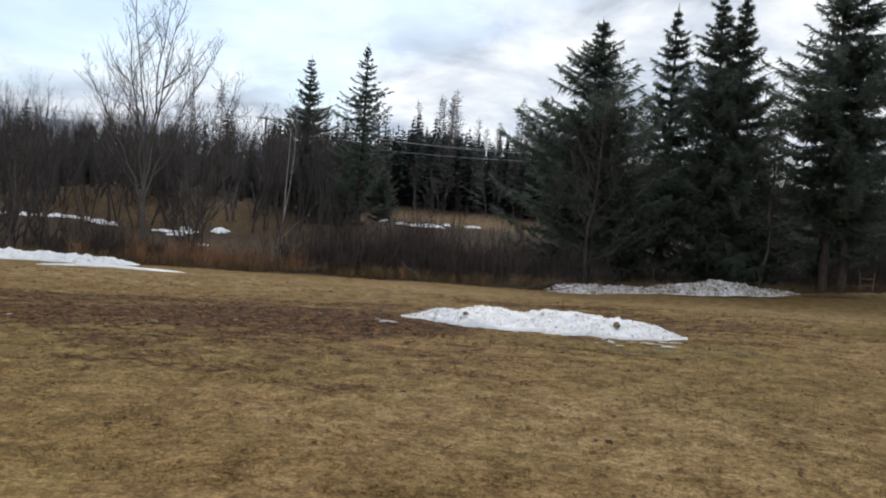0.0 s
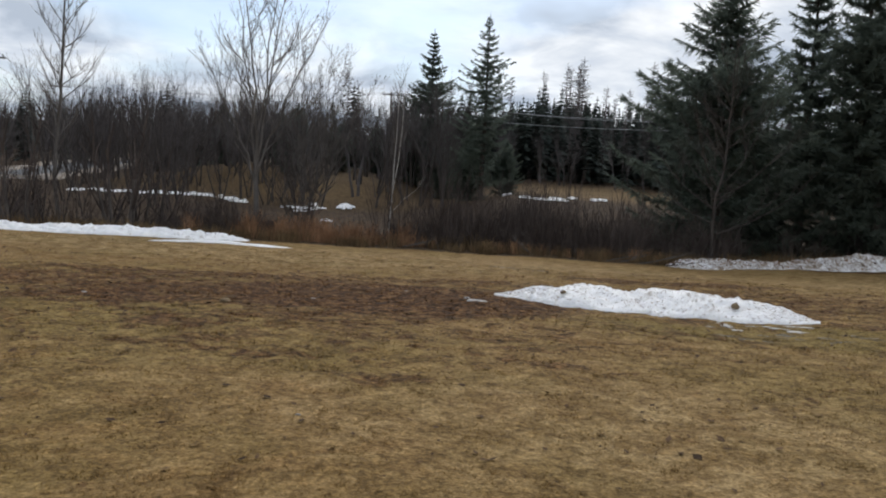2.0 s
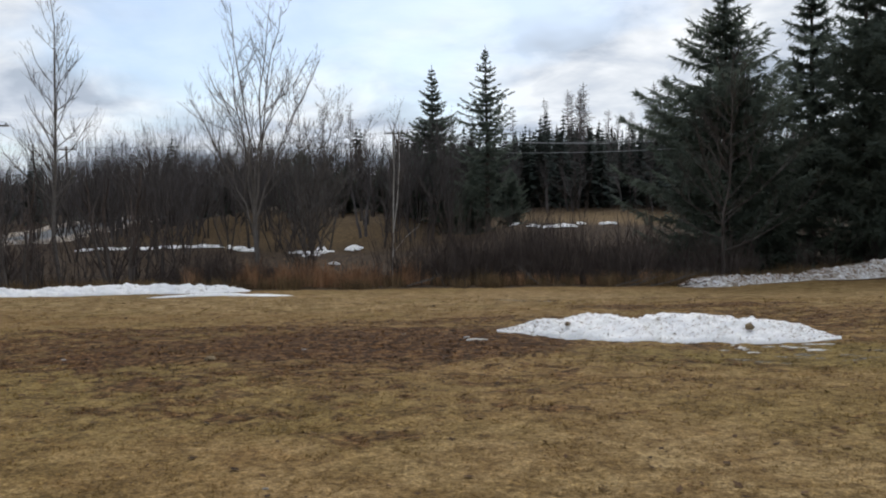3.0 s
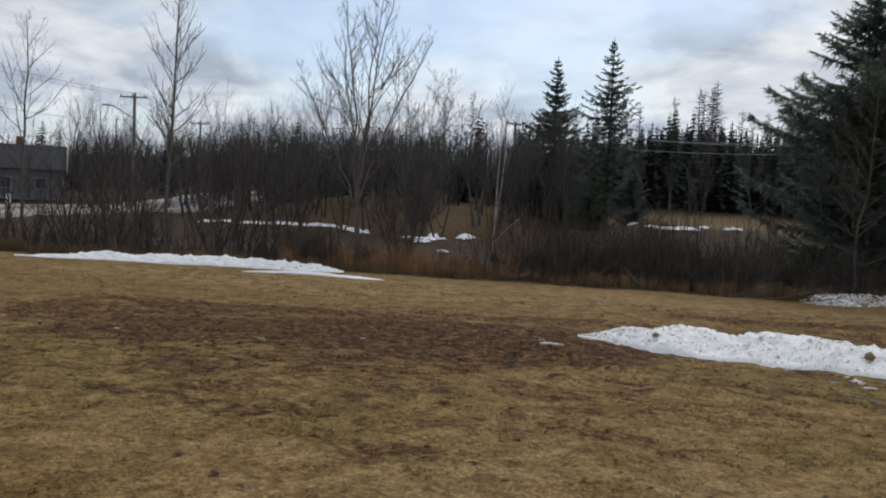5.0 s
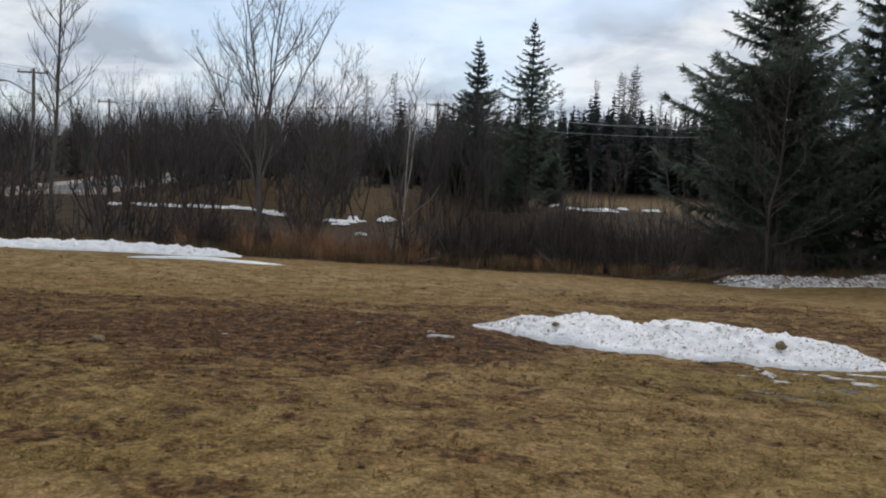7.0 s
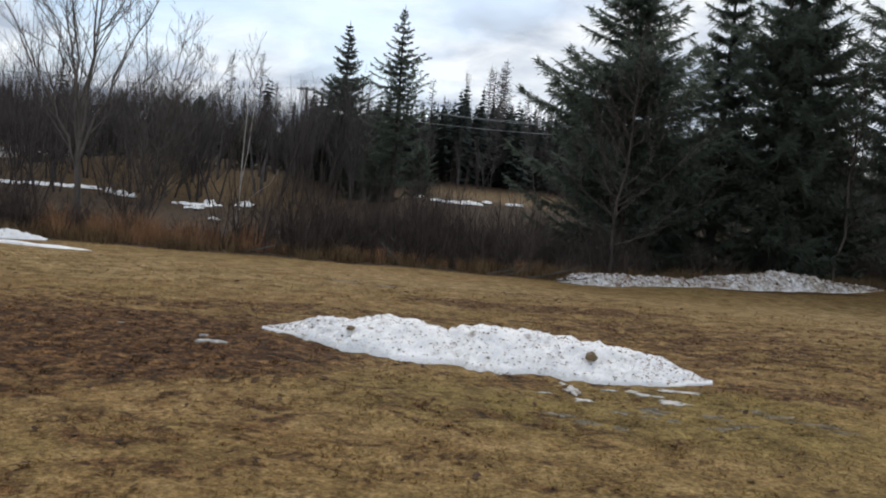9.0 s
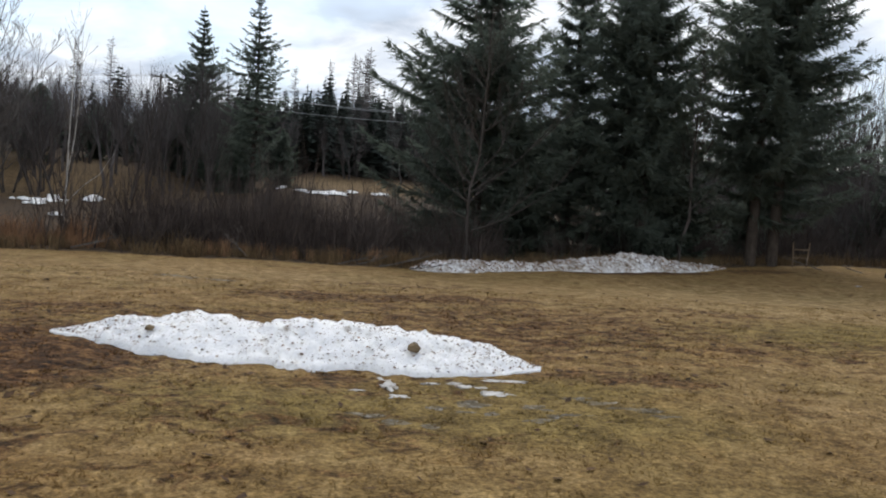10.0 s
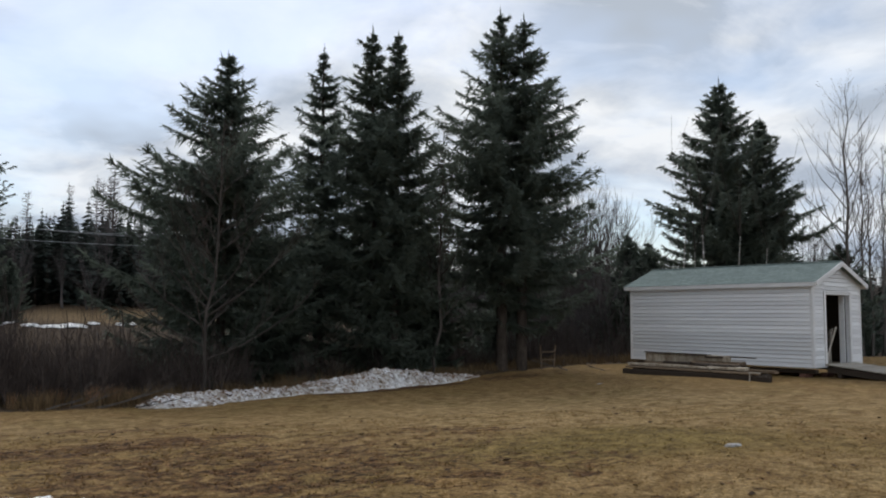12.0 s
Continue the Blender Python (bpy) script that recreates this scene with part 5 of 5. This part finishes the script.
POLES = [utility_pole(-36.0, 24.0, 9.3), utility_pole(-41.9, 56.7, 9.3, True), utility_pole(-51.9, 80.3, 9.7), utility_pole(-20.8, 97.1, 11.9), utility_pole(31.0, 88.0, 11.6)]


def cable(a, b, sag, radius=0.018):
    pts = [Vector(a).lerp(Vector(b), k / 16) - Vector((0, 0, sag * 4 * (k / 16) * (1 - k / 16))) for k in range(17)]
    tagged(new("overhead_cable", tube_between(pts, radius, 4).mesh("overhead_cable", CABLE)), "thin black overhead cable strung between wooden poles", "cable", "overhead cables")


for n in range(4):
    p, q = POLES[n], POLES[n + 1]
    for dx, dz, sag in ((-0.9, -0.1, 0.7), (0.85, -0.1, 0.75), (0.1, -2.1, 1.0)):
        cable((p[0] + dx, p[1], p[2] + dz), (q[0] + dx, q[1], q[2] + dz), sag * (3.2 if n == 3 and dz > -1 else 1.3 if n == 3 else 1.0), 0.03 if n == 3 else 0.018)


def build_house():
    z = gz(-66, 74)
    house = thing("house", "grey gabled house with dark roof and white trim", "house", at=(-69.5, 71.5, z - 0.1, 0, 0, 42))
    long, wide, high, rise = 11.0, 7.5, 3.3, 2.4
    part("wall", box(long, wide, high, (0, 0, high / 2), 0.02), HOUSE_WALL, house)
    for sign in (-1, 1):
        bm = bmesh.new()
        x = sign * (long / 2 - 0.01)
        a = [bm.verts.new(p) for p in ((x, -wide / 2, high), (x, wide / 2, high), (x, 0, high + rise))]
        b = [bm.verts.new((v.co.x - sign * 0.2, v.co.y, v.co.z)) for v in a]
        bm.faces.new(a)
        bm.faces.new(b[::-1])
        for k in range(3):
            bm.faces.new((a[k], b[k], b[(k + 1) % 3], a[(k + 1) % 3]))
        part("gable", bm, HOUSE_WALL, house)
        slope = math.atan2(rise, wide / 2)
        run = (wide / 2 + 0.4) / math.cos(slope)
        mid = (0, sign * (wide / 2 + 0.4) / 2, high + rise - (wide / 2 + 0.4) / 2 * math.tan(slope) + 0.08)
        part("roof", box(long + 0.7, run, 0.14, mid, 0.01, (-sign * math.degrees(slope), 0, 0)), HOUSE_ROOF, house)
        for end in (-1, 1):
            part("rake_board", box(0.06, run, 0.24, (end * (long / 2 + 0.38), mid[1], mid[2] - 0.06), 0.01, (-sign * math.degrees(slope), 0, 0)), TRIM, house)
    part("chimney", box(0.6, 0.6, 1.3, (1.2, 0.3, high + rise + 0.3), 0.02), RED_BLOCK, house)
    for x in (-3.2, 0.2, 3.4):
        w = part("window", box(1.1, 0.08, 1.2, (x, -wide / 2 - 0.02, 1.75), 0.01), METAL, house)
        part("pane", box(0.92, 0.04, 1.02, (x, -wide / 2 - 0.06, 1.75), 0.004), GLASS, w)
    w = part("window", box(0.08, 1.0, 1.1, (long / 2 + 0.02, -0.5, 1.75), 0.01), TRIM, house)
    part("pane", box(0.04, 0.84, 0.94, (long / 2 + 0.06, -0.5, 1.75), 0.004), GLASS, w)


build_house()


def road_sign(x, y):
    z = gz(x, y)
    ob = thing("road_sign", "small blank white sign plate on a thin post", "sign", at=(x, y, z, 0, 0, 48))
    part("post", tube_between([(0, 0.03, -0.2), (0, 0.03, 2.1)], 0.03).mesh("post", METAL), METAL, ob)
    part("plate", box(0.34, 0.02, 0.62, (0, 0, 1.75), 0.008), TRIM, ob)


road_sign(-43.2, 45.9)


def boulder(name, x, y, size, mat, label, flat=0.7, seed=0, group=""):
    bm = bmesh.new()
    bmesh.ops.create_icosphere(bm, subdivisions=2, radius=size)
    for v in bm.verts:
        v.co *= 1 + 0.35 * noise.noise(v.co / size * 1.3 + Vector((seed, 0, 0)))
        v.co.z *= flat
    me = bpy.data.meshes.new(name)
    bm.to_mesh(me)
    bm.free()
    me.materials.append(mat)
    ob = new(name, me)
    ob.matrix_basis = pose(x, y, gz(x, y) + size * flat * 0.35, 0, 0, seed * 77)
    return tagged(ob, label, "stone", group)


for n, (x, y, size) in enumerate(((-18.5, 25.6, 0.62), (-19.4, 25.9, 0.5), (-17.3, 26.4, 0.55), (-16.2, 26.0, 0.42), (-20.3, 25.2, 0.45))):
    boulder("boulder", x, y, size, GREY_STONE, "grey angular boulder lying in the hollow", 0.6, n + 2, "boulders")


# ---- snow patches, ice and meltwater ----
def blob(name, x, y, rx, ry, mat, label, category, seed, thick=0.03, turn=0.0, group="", kind="", lift=0.004, torn=1.0):
    """A thin sheet with a ragged rim that lies on the ground."""
    rings, count = 7, 44
    verts, faces = [(x, y, gz(x, y) + thick + lift)], []
    c, s = math.cos(radians(turn)), math.sin(radians(turn))
    for r in range(1, rings + 1):
        q = r / rings
        for k in range(count):
            a = 2 * math.pi * k / count
            ragged = 1 + 0.45 * torn * noise.noise((math.cos(a) * 1.6 + seed, math.sin(a) * 1.6, seed)) + 0.30 * torn * noise.noise((math.cos(a) * 5, math.sin(a) * 5, seed * 3))
            u, v = rx * q * ragged * math.cos(a), ry * q * ragged * math.sin(a)
            px, py = x + c * u - s * v, y + s * u + c * v
            h = thick * (1 - q ** 3) * (1 + 0.5 * noise.noise((px * 3, py * 3, seed)))
            verts.append((px, py, gz(px, py) + lift + h - (0.02 if r == rings else 0)))
    for k in range(count):
        faces.append((0, 1 + k, 1 + (k + 1) % count))
        for r in range(rings - 1):
            a, b = 1 + r * count + k, 1 + r * count + (k + 1) % count
            faces.append((a, a + count, b + count, b))
    ob = new(name, mesh_of(name, verts, faces, mat, False))
    return tagged(ob, label, category, group, kind)


PATCHES = [(-34.6, 55.8, 0.5, 0.35), (-33.0, 57.4, 0.9, 0.3), (-31.7, 58.5, 0.9, 0.4), (-30.4, 60.6, 1.0, 0.7), (-29.4, 61.6, 0.8, 0.7), (-28.2, 63.2, 1.0, 0.6), (-25.6, 62.8, 0.7, 0.7), (-24.2, 61.4, 0.7, 0.7),
           (-20.0, 61.6, 0.7, 0.6), (-19.0, 61.6, 0.7, 0.9), (-19.4, 64.3, 0.4, 0.9), (-18.2, 58.0, 0.45, 0.6), (-17.0, 64.6, 0.55, 0.9), (-14.0, 49.7, 0.25, 0.2),
           (-2.8, 66.7, 0.5, 0.4), (-1.6, 66.4, 0.8, 0.6), (-0.4, 67.4, 0.7, 0.6), (0.8, 69.8, 0.3, 0.4), (2.6, 69.3, 0.3, 0.4), (3.2, 70.2, 0.3, 0.4), (-4.6, 69.8, 0.2, 0.3)]
scraps = random.Random(66)
for n, (x, y, rx, ry) in enumerate(PATCHES):
    blob("snow_patch", x, y, rx * 0.85, ry, SNOW, "small leftover snow patch on the brown meadow", "snow patch", n * 1.7 + 1, 0.14, 20, "meadow snow patches", "", 0.10, 2.3)
    for k in range(3):
        size = scraps.uniform(0.12, 0.3)
        blob("snow_patch", x + scraps.uniform(-1.3, 1.3) * rx, y + scraps.uniform(-1.6, 1.6) * ry, size, size, SNOW, "tiny leftover scrap of snow on the brown meadow", "snow patch", n * 1.7 + k * 5.1 + 3, 0.10, 20, "meadow snow patches", "", 0.10, 2.0)
for n, (x, y, rx, ry) in enumerate(((18.5, 45, 1.8, 0.5), (22.5, 46.5, 1.2, 0.5), (26, 50, 1.6, 0.6), (13.5, 44, 1.2, 0.4))):
    blob("snow_patch", x, y, rx, ry, SNOW, "thin strip of old snow behind the spruces", "snow patch", n * 2.3 + 40, 0.08, 10, "snow behind the spruces", "", 0.08)
blob("snow_tongue", -7.5, 19.75, 1.3, 0.14, SNOW, "thin white tongue of melting snow below the snow strip", "snow patch", 4.4, 0.04, 16, "", "", 0.01, 1.4)
for n, (x, y, rx, ry, turn) in enumerate(((2.42, 10.98, 0.06, 0.24, 8), (2.47, 10.64, 0.08, 0.05, 0), (3.0, 11.0, 0.20, 0.05, -20), (3.15, 10.82, 0.10, 0.08, -30), (2.2, 10.75, 0.05, 0.025, 0), (2.72, 11.06, 0.07, 0.03, 0), (2.9, 11.1, 0.05, 0.03, 0), (3.3, 11.2, 0.16, 0.05, -10))):
    blob("snow_scrap", x, y, rx, ry, ICE, "small scrap of slushy snow by the snow heap", "snow scrap", n * 3.1 + 9, 0.006, turn, "slush scraps", "", 0.0, 1.9)
PUDDLES = [(2.41, 10.04, 0.16, 0.13), (2.25, 10.12, 0.12, 0.05), (2.58, 9.93, 0.12, 0.05), (2.67, 10.36, 0.17, 0.08), (2.95, 10.50, 0.24, 0.10), (3.02, 10.28, 0.16, 0.06), (3.28, 10.42, 0.20, 0.09), (3.30, 10.12, 0.18, 0.07),
           (3.55, 10.25, 0.16, 0.06), (3.85, 10.58, 0.20, 0.08), (4.05, 10.42, 0.22, 0.07), (4.25, 10.26, 0.16, 0.05), (3.70, 10.70, 0.12, 0.05), (-0.60, 18.7, 0.55, 0.28), (-0.1, 18.5, 0.3, 0.16)]
for n, (x, y, rx, ry) in enumerate(PUDDLES):
    turn = (n * 37) % 30 - 15
    blob("puddle", x, y, rx, ry, PUDDLE, "shallow meltwater puddle in flattened wet grass", "puddle", n * 1.3 + 2, 0.006, turn, "meltwater puddles", "structure", -0.004, 2.2)
for n, (x, y, size) in enumerate(((-0.57, 11.42, 0.13), (8.95, 13.15, 0.13), (-0.75, 11.7, 0.04), (-4.9, 9.6, 0.03), (14.6, 24.9, 0.10), (-1.05, 5.7, 0.016), (-2.5, 10.6, 0.03), (-1.6, 11.9, 0.03))):
    blob("snow_scrap", x, y, size, size * 0.45, ICE, "small white leftover of snow lying on the lawn", "snow scrap", n * 2.9 + 30, 0.16 * size, 15, "snow scraps on the lawn")
boulder("clod", 2.62, 11.56, 0.05, STONE, "brown earth clod melted into the snow heap", 0.8, 1).location.z += 0.15
boulder("clod", 0.50, 11.98, 0.036, STONE, "tan earth clod frozen into the snow heap", 0.7, 3).location.z += 0.16
boulder("clod", 0.62, 11.86, 0.045, STONE, "small earth clod at the snow heap's foot", 0.7, 4).location.z += 0.06
boulder("clod", -3.27, 9.75, 0.055, STONE, "dark earth clod lying on the muddy lawn", 0.5, 5)


def debris(name, host, count, seed, mat, label, size):
    """Bits of bark, leaf and soil strewn over a snow heap, too small to count."""
    rng = random.Random(seed)
    t, polys, verts = Tubes(), host.polygons, host.vertices
    for _ in range(count):
        f = polys[rng.randrange(len(polys))]
        c = f.center
        if c.z - gz(c.x, c.y) < 0.022:
            continue
        p = c + Vector((rng.uniform(-0.03, 0.03), rng.uniform(-0.03, 0.03), 0.006))
        a = rng.uniform(0, 6.28)
        way = Vector((math.cos(a), math.sin(a), rng.uniform(-0.2, 0.5)))
        s = size * (0.4 + 2.2 * rng.random() ** 4)
        side = way.cross(f.normal).normalized() * s * rng.uniform(0.2, 0.5)
        t.v += [p - way * s * 0.5, p + side, p + way * s * 0.5, p - side, p + f.normal * s * 0.18]
        n = len(t.v) - 5
        t.f += [(n, n + 1, n + 4), (n + 1, n + 2, n + 4), (n + 2, n + 3, n + 4), (n + 3, n, n + 4)]
    tagged(new(name, t.mesh(name, mat)), label, "debris", kind="stuff")


CRUMBS = simple("dark_crumbs", (0.085, 0.055, 0.036), (0.34, 0.225, 0.15), 8.0, 0.95, 0.1, None, 0.0, 0.01, 0.9)
debris("snow_debris", pile_mesh, 9500, 5, CRUMBS, "brown bark and soil crumbs strewn on the snow heap", 0.0125)
debris("snow_debris", bank_mesh, 7500, 6, CRUMBS, "brown soil crumbs strewn on the dirty snow bank", 0.042)


# ---- grass ----
def build_grass():
    """Matted blades of the near lawn, and the rusty tall grass and stubble along its edge."""
    r = np.random.RandomState(8)
    n = 230000
    y = 4.2 + 15.0 * r.rand(n) ** 1.35
    x = -0.2 + (r.rand(n) - 0.5) * (9.0 + 1.15 * y)
    d = lawn_edge(x) - y
    clump = np.array([noise.noise((a * 2.2, b * 2.2, 4)) + 0.8 * noise.noise((a * 8.5, b * 8.5, 2)) for a, b in zip(x, y)])
    keep = (d > 0.6) & (clump > -0.35 + 0.3 * (r.rand(n) - 0.5))
    x, y, clump = x[keep], y[keep], clump[keep]
    n = len(x)
    a = r.rand(n) * 6.283
    long = (0.012 + 0.022 * r.rand(n)) * (1 + 0.04 * (y - 4)) * (1 + 0.9 * np.clip(clump, -0.6, 0.8))
    wide = (0.0026 + 0.0034 * r.rand(n)) * (1 + 0.08 * (y - 4))
    lean = 0.80 + 0.19 * r.rand(n)
    z = ground_z(x, y) - 0.006
    foot = np.stack([x, y, z], 1)
    tip = foot + np.stack([np.cos(a) * long, np.sin(a) * long, long * np.sqrt(1 - lean ** 2) * 0.8 + 0.006], 1)
    side = np.stack([-np.sin(a) * wide, np.cos(a) * wide, 0 * a], 1)
    verts = np.stack([foot - side, foot + side, tip], 1).reshape(-1, 3)
    faces = np.arange(3 * n).reshape(-1, 3).tolist()
    me = mesh_of("grass", verts, faces, BLADES)
    write_zone(me, verts[:, 0], verts[:, 1])
    tagged(new("grass", me), "short matted dead straw-coloured lawn grass", "grass", kind="stuff")

    rng = random.Random(12)

    def tuft(count, height, spread):
        t = Tubes()
        for _ in range(count):
            q = rng.uniform(0, 6.28)
            f = Vector((math.cos(q), math.sin(q), 0)) * rng.uniform(0, spread)
            way = Vector((rng.uniform(-0.35, 0.35), rng.uniform(-0.35, 0.35), 1)).normalized()
            h = height * rng.uniform(0.5, 1.15)
            mid = f + way * h * 0.6
            end = f + way * h + Vector((rng.uniform(-0.2, 0.2), rng.uniform(-0.2, 0.2), -0.05)) * h
            s = Vector((math.sin(q), math.cos(q), 0)) * 0.006
            k = len(t.v)
            t.v += [f - s, f + s, mid + s * 0.7, mid - s * 0.7, end]
            t.f += [(k, k + 1, k + 2, k + 3), (k + 3, k + 2, k + 4)]
        return t

    def row(variants, places):
        return [(rng.randrange(variants), x, y, rng.uniform(0, 6.28), s, s) for x, y, s in places]

    tall = [tuft(130, 0.95, 0.35) for _ in range(3)]
    spots = [(rng.triangular(-9.5, -2.8, -6.2), 0, rng.uniform(0.3, 0.95)) for _ in range(46)]
    spots = [(x, float(lawn_edge(x)) + rng.uniform(0.3, 1.9), s) for x, _, s in spots]
    spots += [(x, float(lawn_edge(x)) + rng.uniform(0.4, 1.2), rng.uniform(0.25, 0.5)) for x in np.linspace(-4.2, 3.5, 22)]
    join_copies("tall_grass", "tall rusty dry grass along the lawn's edge", tall, row(3, spots), RUSTY, "grass")
    short = [tuft(70, 0.36, 0.4) for _ in range(3)]
    spots = []
    for _ in range(420):
        x = rng.uniform(-24, 24)
        spots.append((x, float(lawn_edge(x)) + abs(rng.gauss(0.1, 0.7)), rng.uniform(0.45, 1.2)))
    for _ in range(500):
        x = rng.uniform(-34, 30)
        spots.append((x, float(lawn_edge(x)) + rng.uniform(1, 16), rng.uniform(0.7, 1.8)))
    join_copies("rough_grass", "short brown dead grass and weeds beyond the lawn", short, row(3, spots), DRY, "grass")


DRY = simple("dry_brown_grass", (0.075, 0.048, 0.026), (0.20, 0.140, 0.075), 1.5, 0.9, 0.1, None, 0.0, 0.01, 0.7)
build_grass()


def build_leaf_litter():
    """Dark scraps of leaf and thatch strewn over the lawn, thickest where the turf is bare."""
    r = np.random.RandomState(15)
    n = 26000
    y = 4.5 + 15.5 * r.rand(n) ** 1.2
    x = 0.6 + (r.rand(n) - 0.5) * (9.0 + 1.2 * y)
    _, mud, _, _ = zone_values(x, y)
    drift = np.array([noise.noise((a * 1.3, b * 1.3, 9)) for a, b in zip(x, y)])
    keep = (r.rand(n) < 0.09 + 0.28 * mud + 0.24 * np.clip(drift, 0, 1)) & (lawn_edge(x) - y > 0.5)
    x, y = x[keep], y[keep]
    n = len(x)
    a = r.rand(n) * 6.283
    size = 0.010 + 0.030 * r.rand(n) ** 2.5 + 0.0009 * (y - 4)
    flat = size * (0.3 + 0.4 * r.rand(n))
    z = ground_z(x, y) + 0.014
    way = np.stack([np.cos(a) * size, np.sin(a) * size, 0.5 * size * (r.rand(n) - 0.3)], 1)
    side = np.stack([-np.sin(a) * flat, np.cos(a) * flat, 0.6 * flat * (r.rand(n) - 0.3)], 1)
    foot = np.stack([x, y, z], 1)
    verts = np.stack([foot - way, foot + side, foot + way, foot - side], 1).reshape(-1, 3)
    me = mesh_of("leaf_litter", verts, np.arange(4 * n).reshape(-1, 4).tolist(), LITTER)
    tagged(new("leaf_litter", me), "dark brown scraps of dead leaf strewn over the lawn", "leaf litter", kind="stuff")


LITTER = simple("dark_leaf_litter", (0.030, 0.019, 0.012), (0.115, 0.066, 0.034), 5.0, 0.9, 0.15, None, 0.0, 0.01, 0.9)
build_leaf_litter()


def build_wooden_stand(x, y):
    """A small frame of two posts and rungs that stands in the brush beyond the snow bank."""
    ob = thing("wooden_stand", "small weathered wooden frame standing in dark brush", "wooden frame", at=(x, y, gz(x, y), 0, 0, 15))
    for side in (-0.3, 0.3):
        part("post", box(0.04, 0.04, 0.85, (side, 0, 0.36), 0.006, (0, side * 14, 0)), OLD_WOOD, ob)
    for z in (0.3, 0.56):
        part("rung", box(0.58, 0.03, 0.04, (0, -0.036, z), 0.005), OLD_WOOD, ob)


build_wooden_stand(15.9, 30.2)


def build_fallen_branches():
    rng = random.Random(19)
    for x, y, s in ((1.6, 23.5, 1.0), (2.5, 23.6, 1.2), (2.0, 23.9, 0.8), (3.2, 23.5, 0.7), (-0.4, 23.6, 0.8), (-3.8, 22.6, 0.9), (16.9, 28.4, 0.8), (15.9, 28.9, 0.9)):
        t = Tubes()
        grow(rng, t, t, Vector((0, 0, 0.04)), Vector((rng.uniform(-1, 1), rng.uniform(-0.3, 0.3), 0.12)), 0.7 * s, 0.018, 2, 0.02, (2, 3), 0.25, 0.6, 0, 3)
        ob = thing("fallen_branch", "dry fallen branch lying at the lawn's edge", "branch", "fallen branches", at=(x, y, gz(x, y), 0, 0, rng.uniform(-30, 30)))
        part("wood", t.mesh("wood", PALE_BARK), PALE_BARK, ob)


build_fallen_branches()
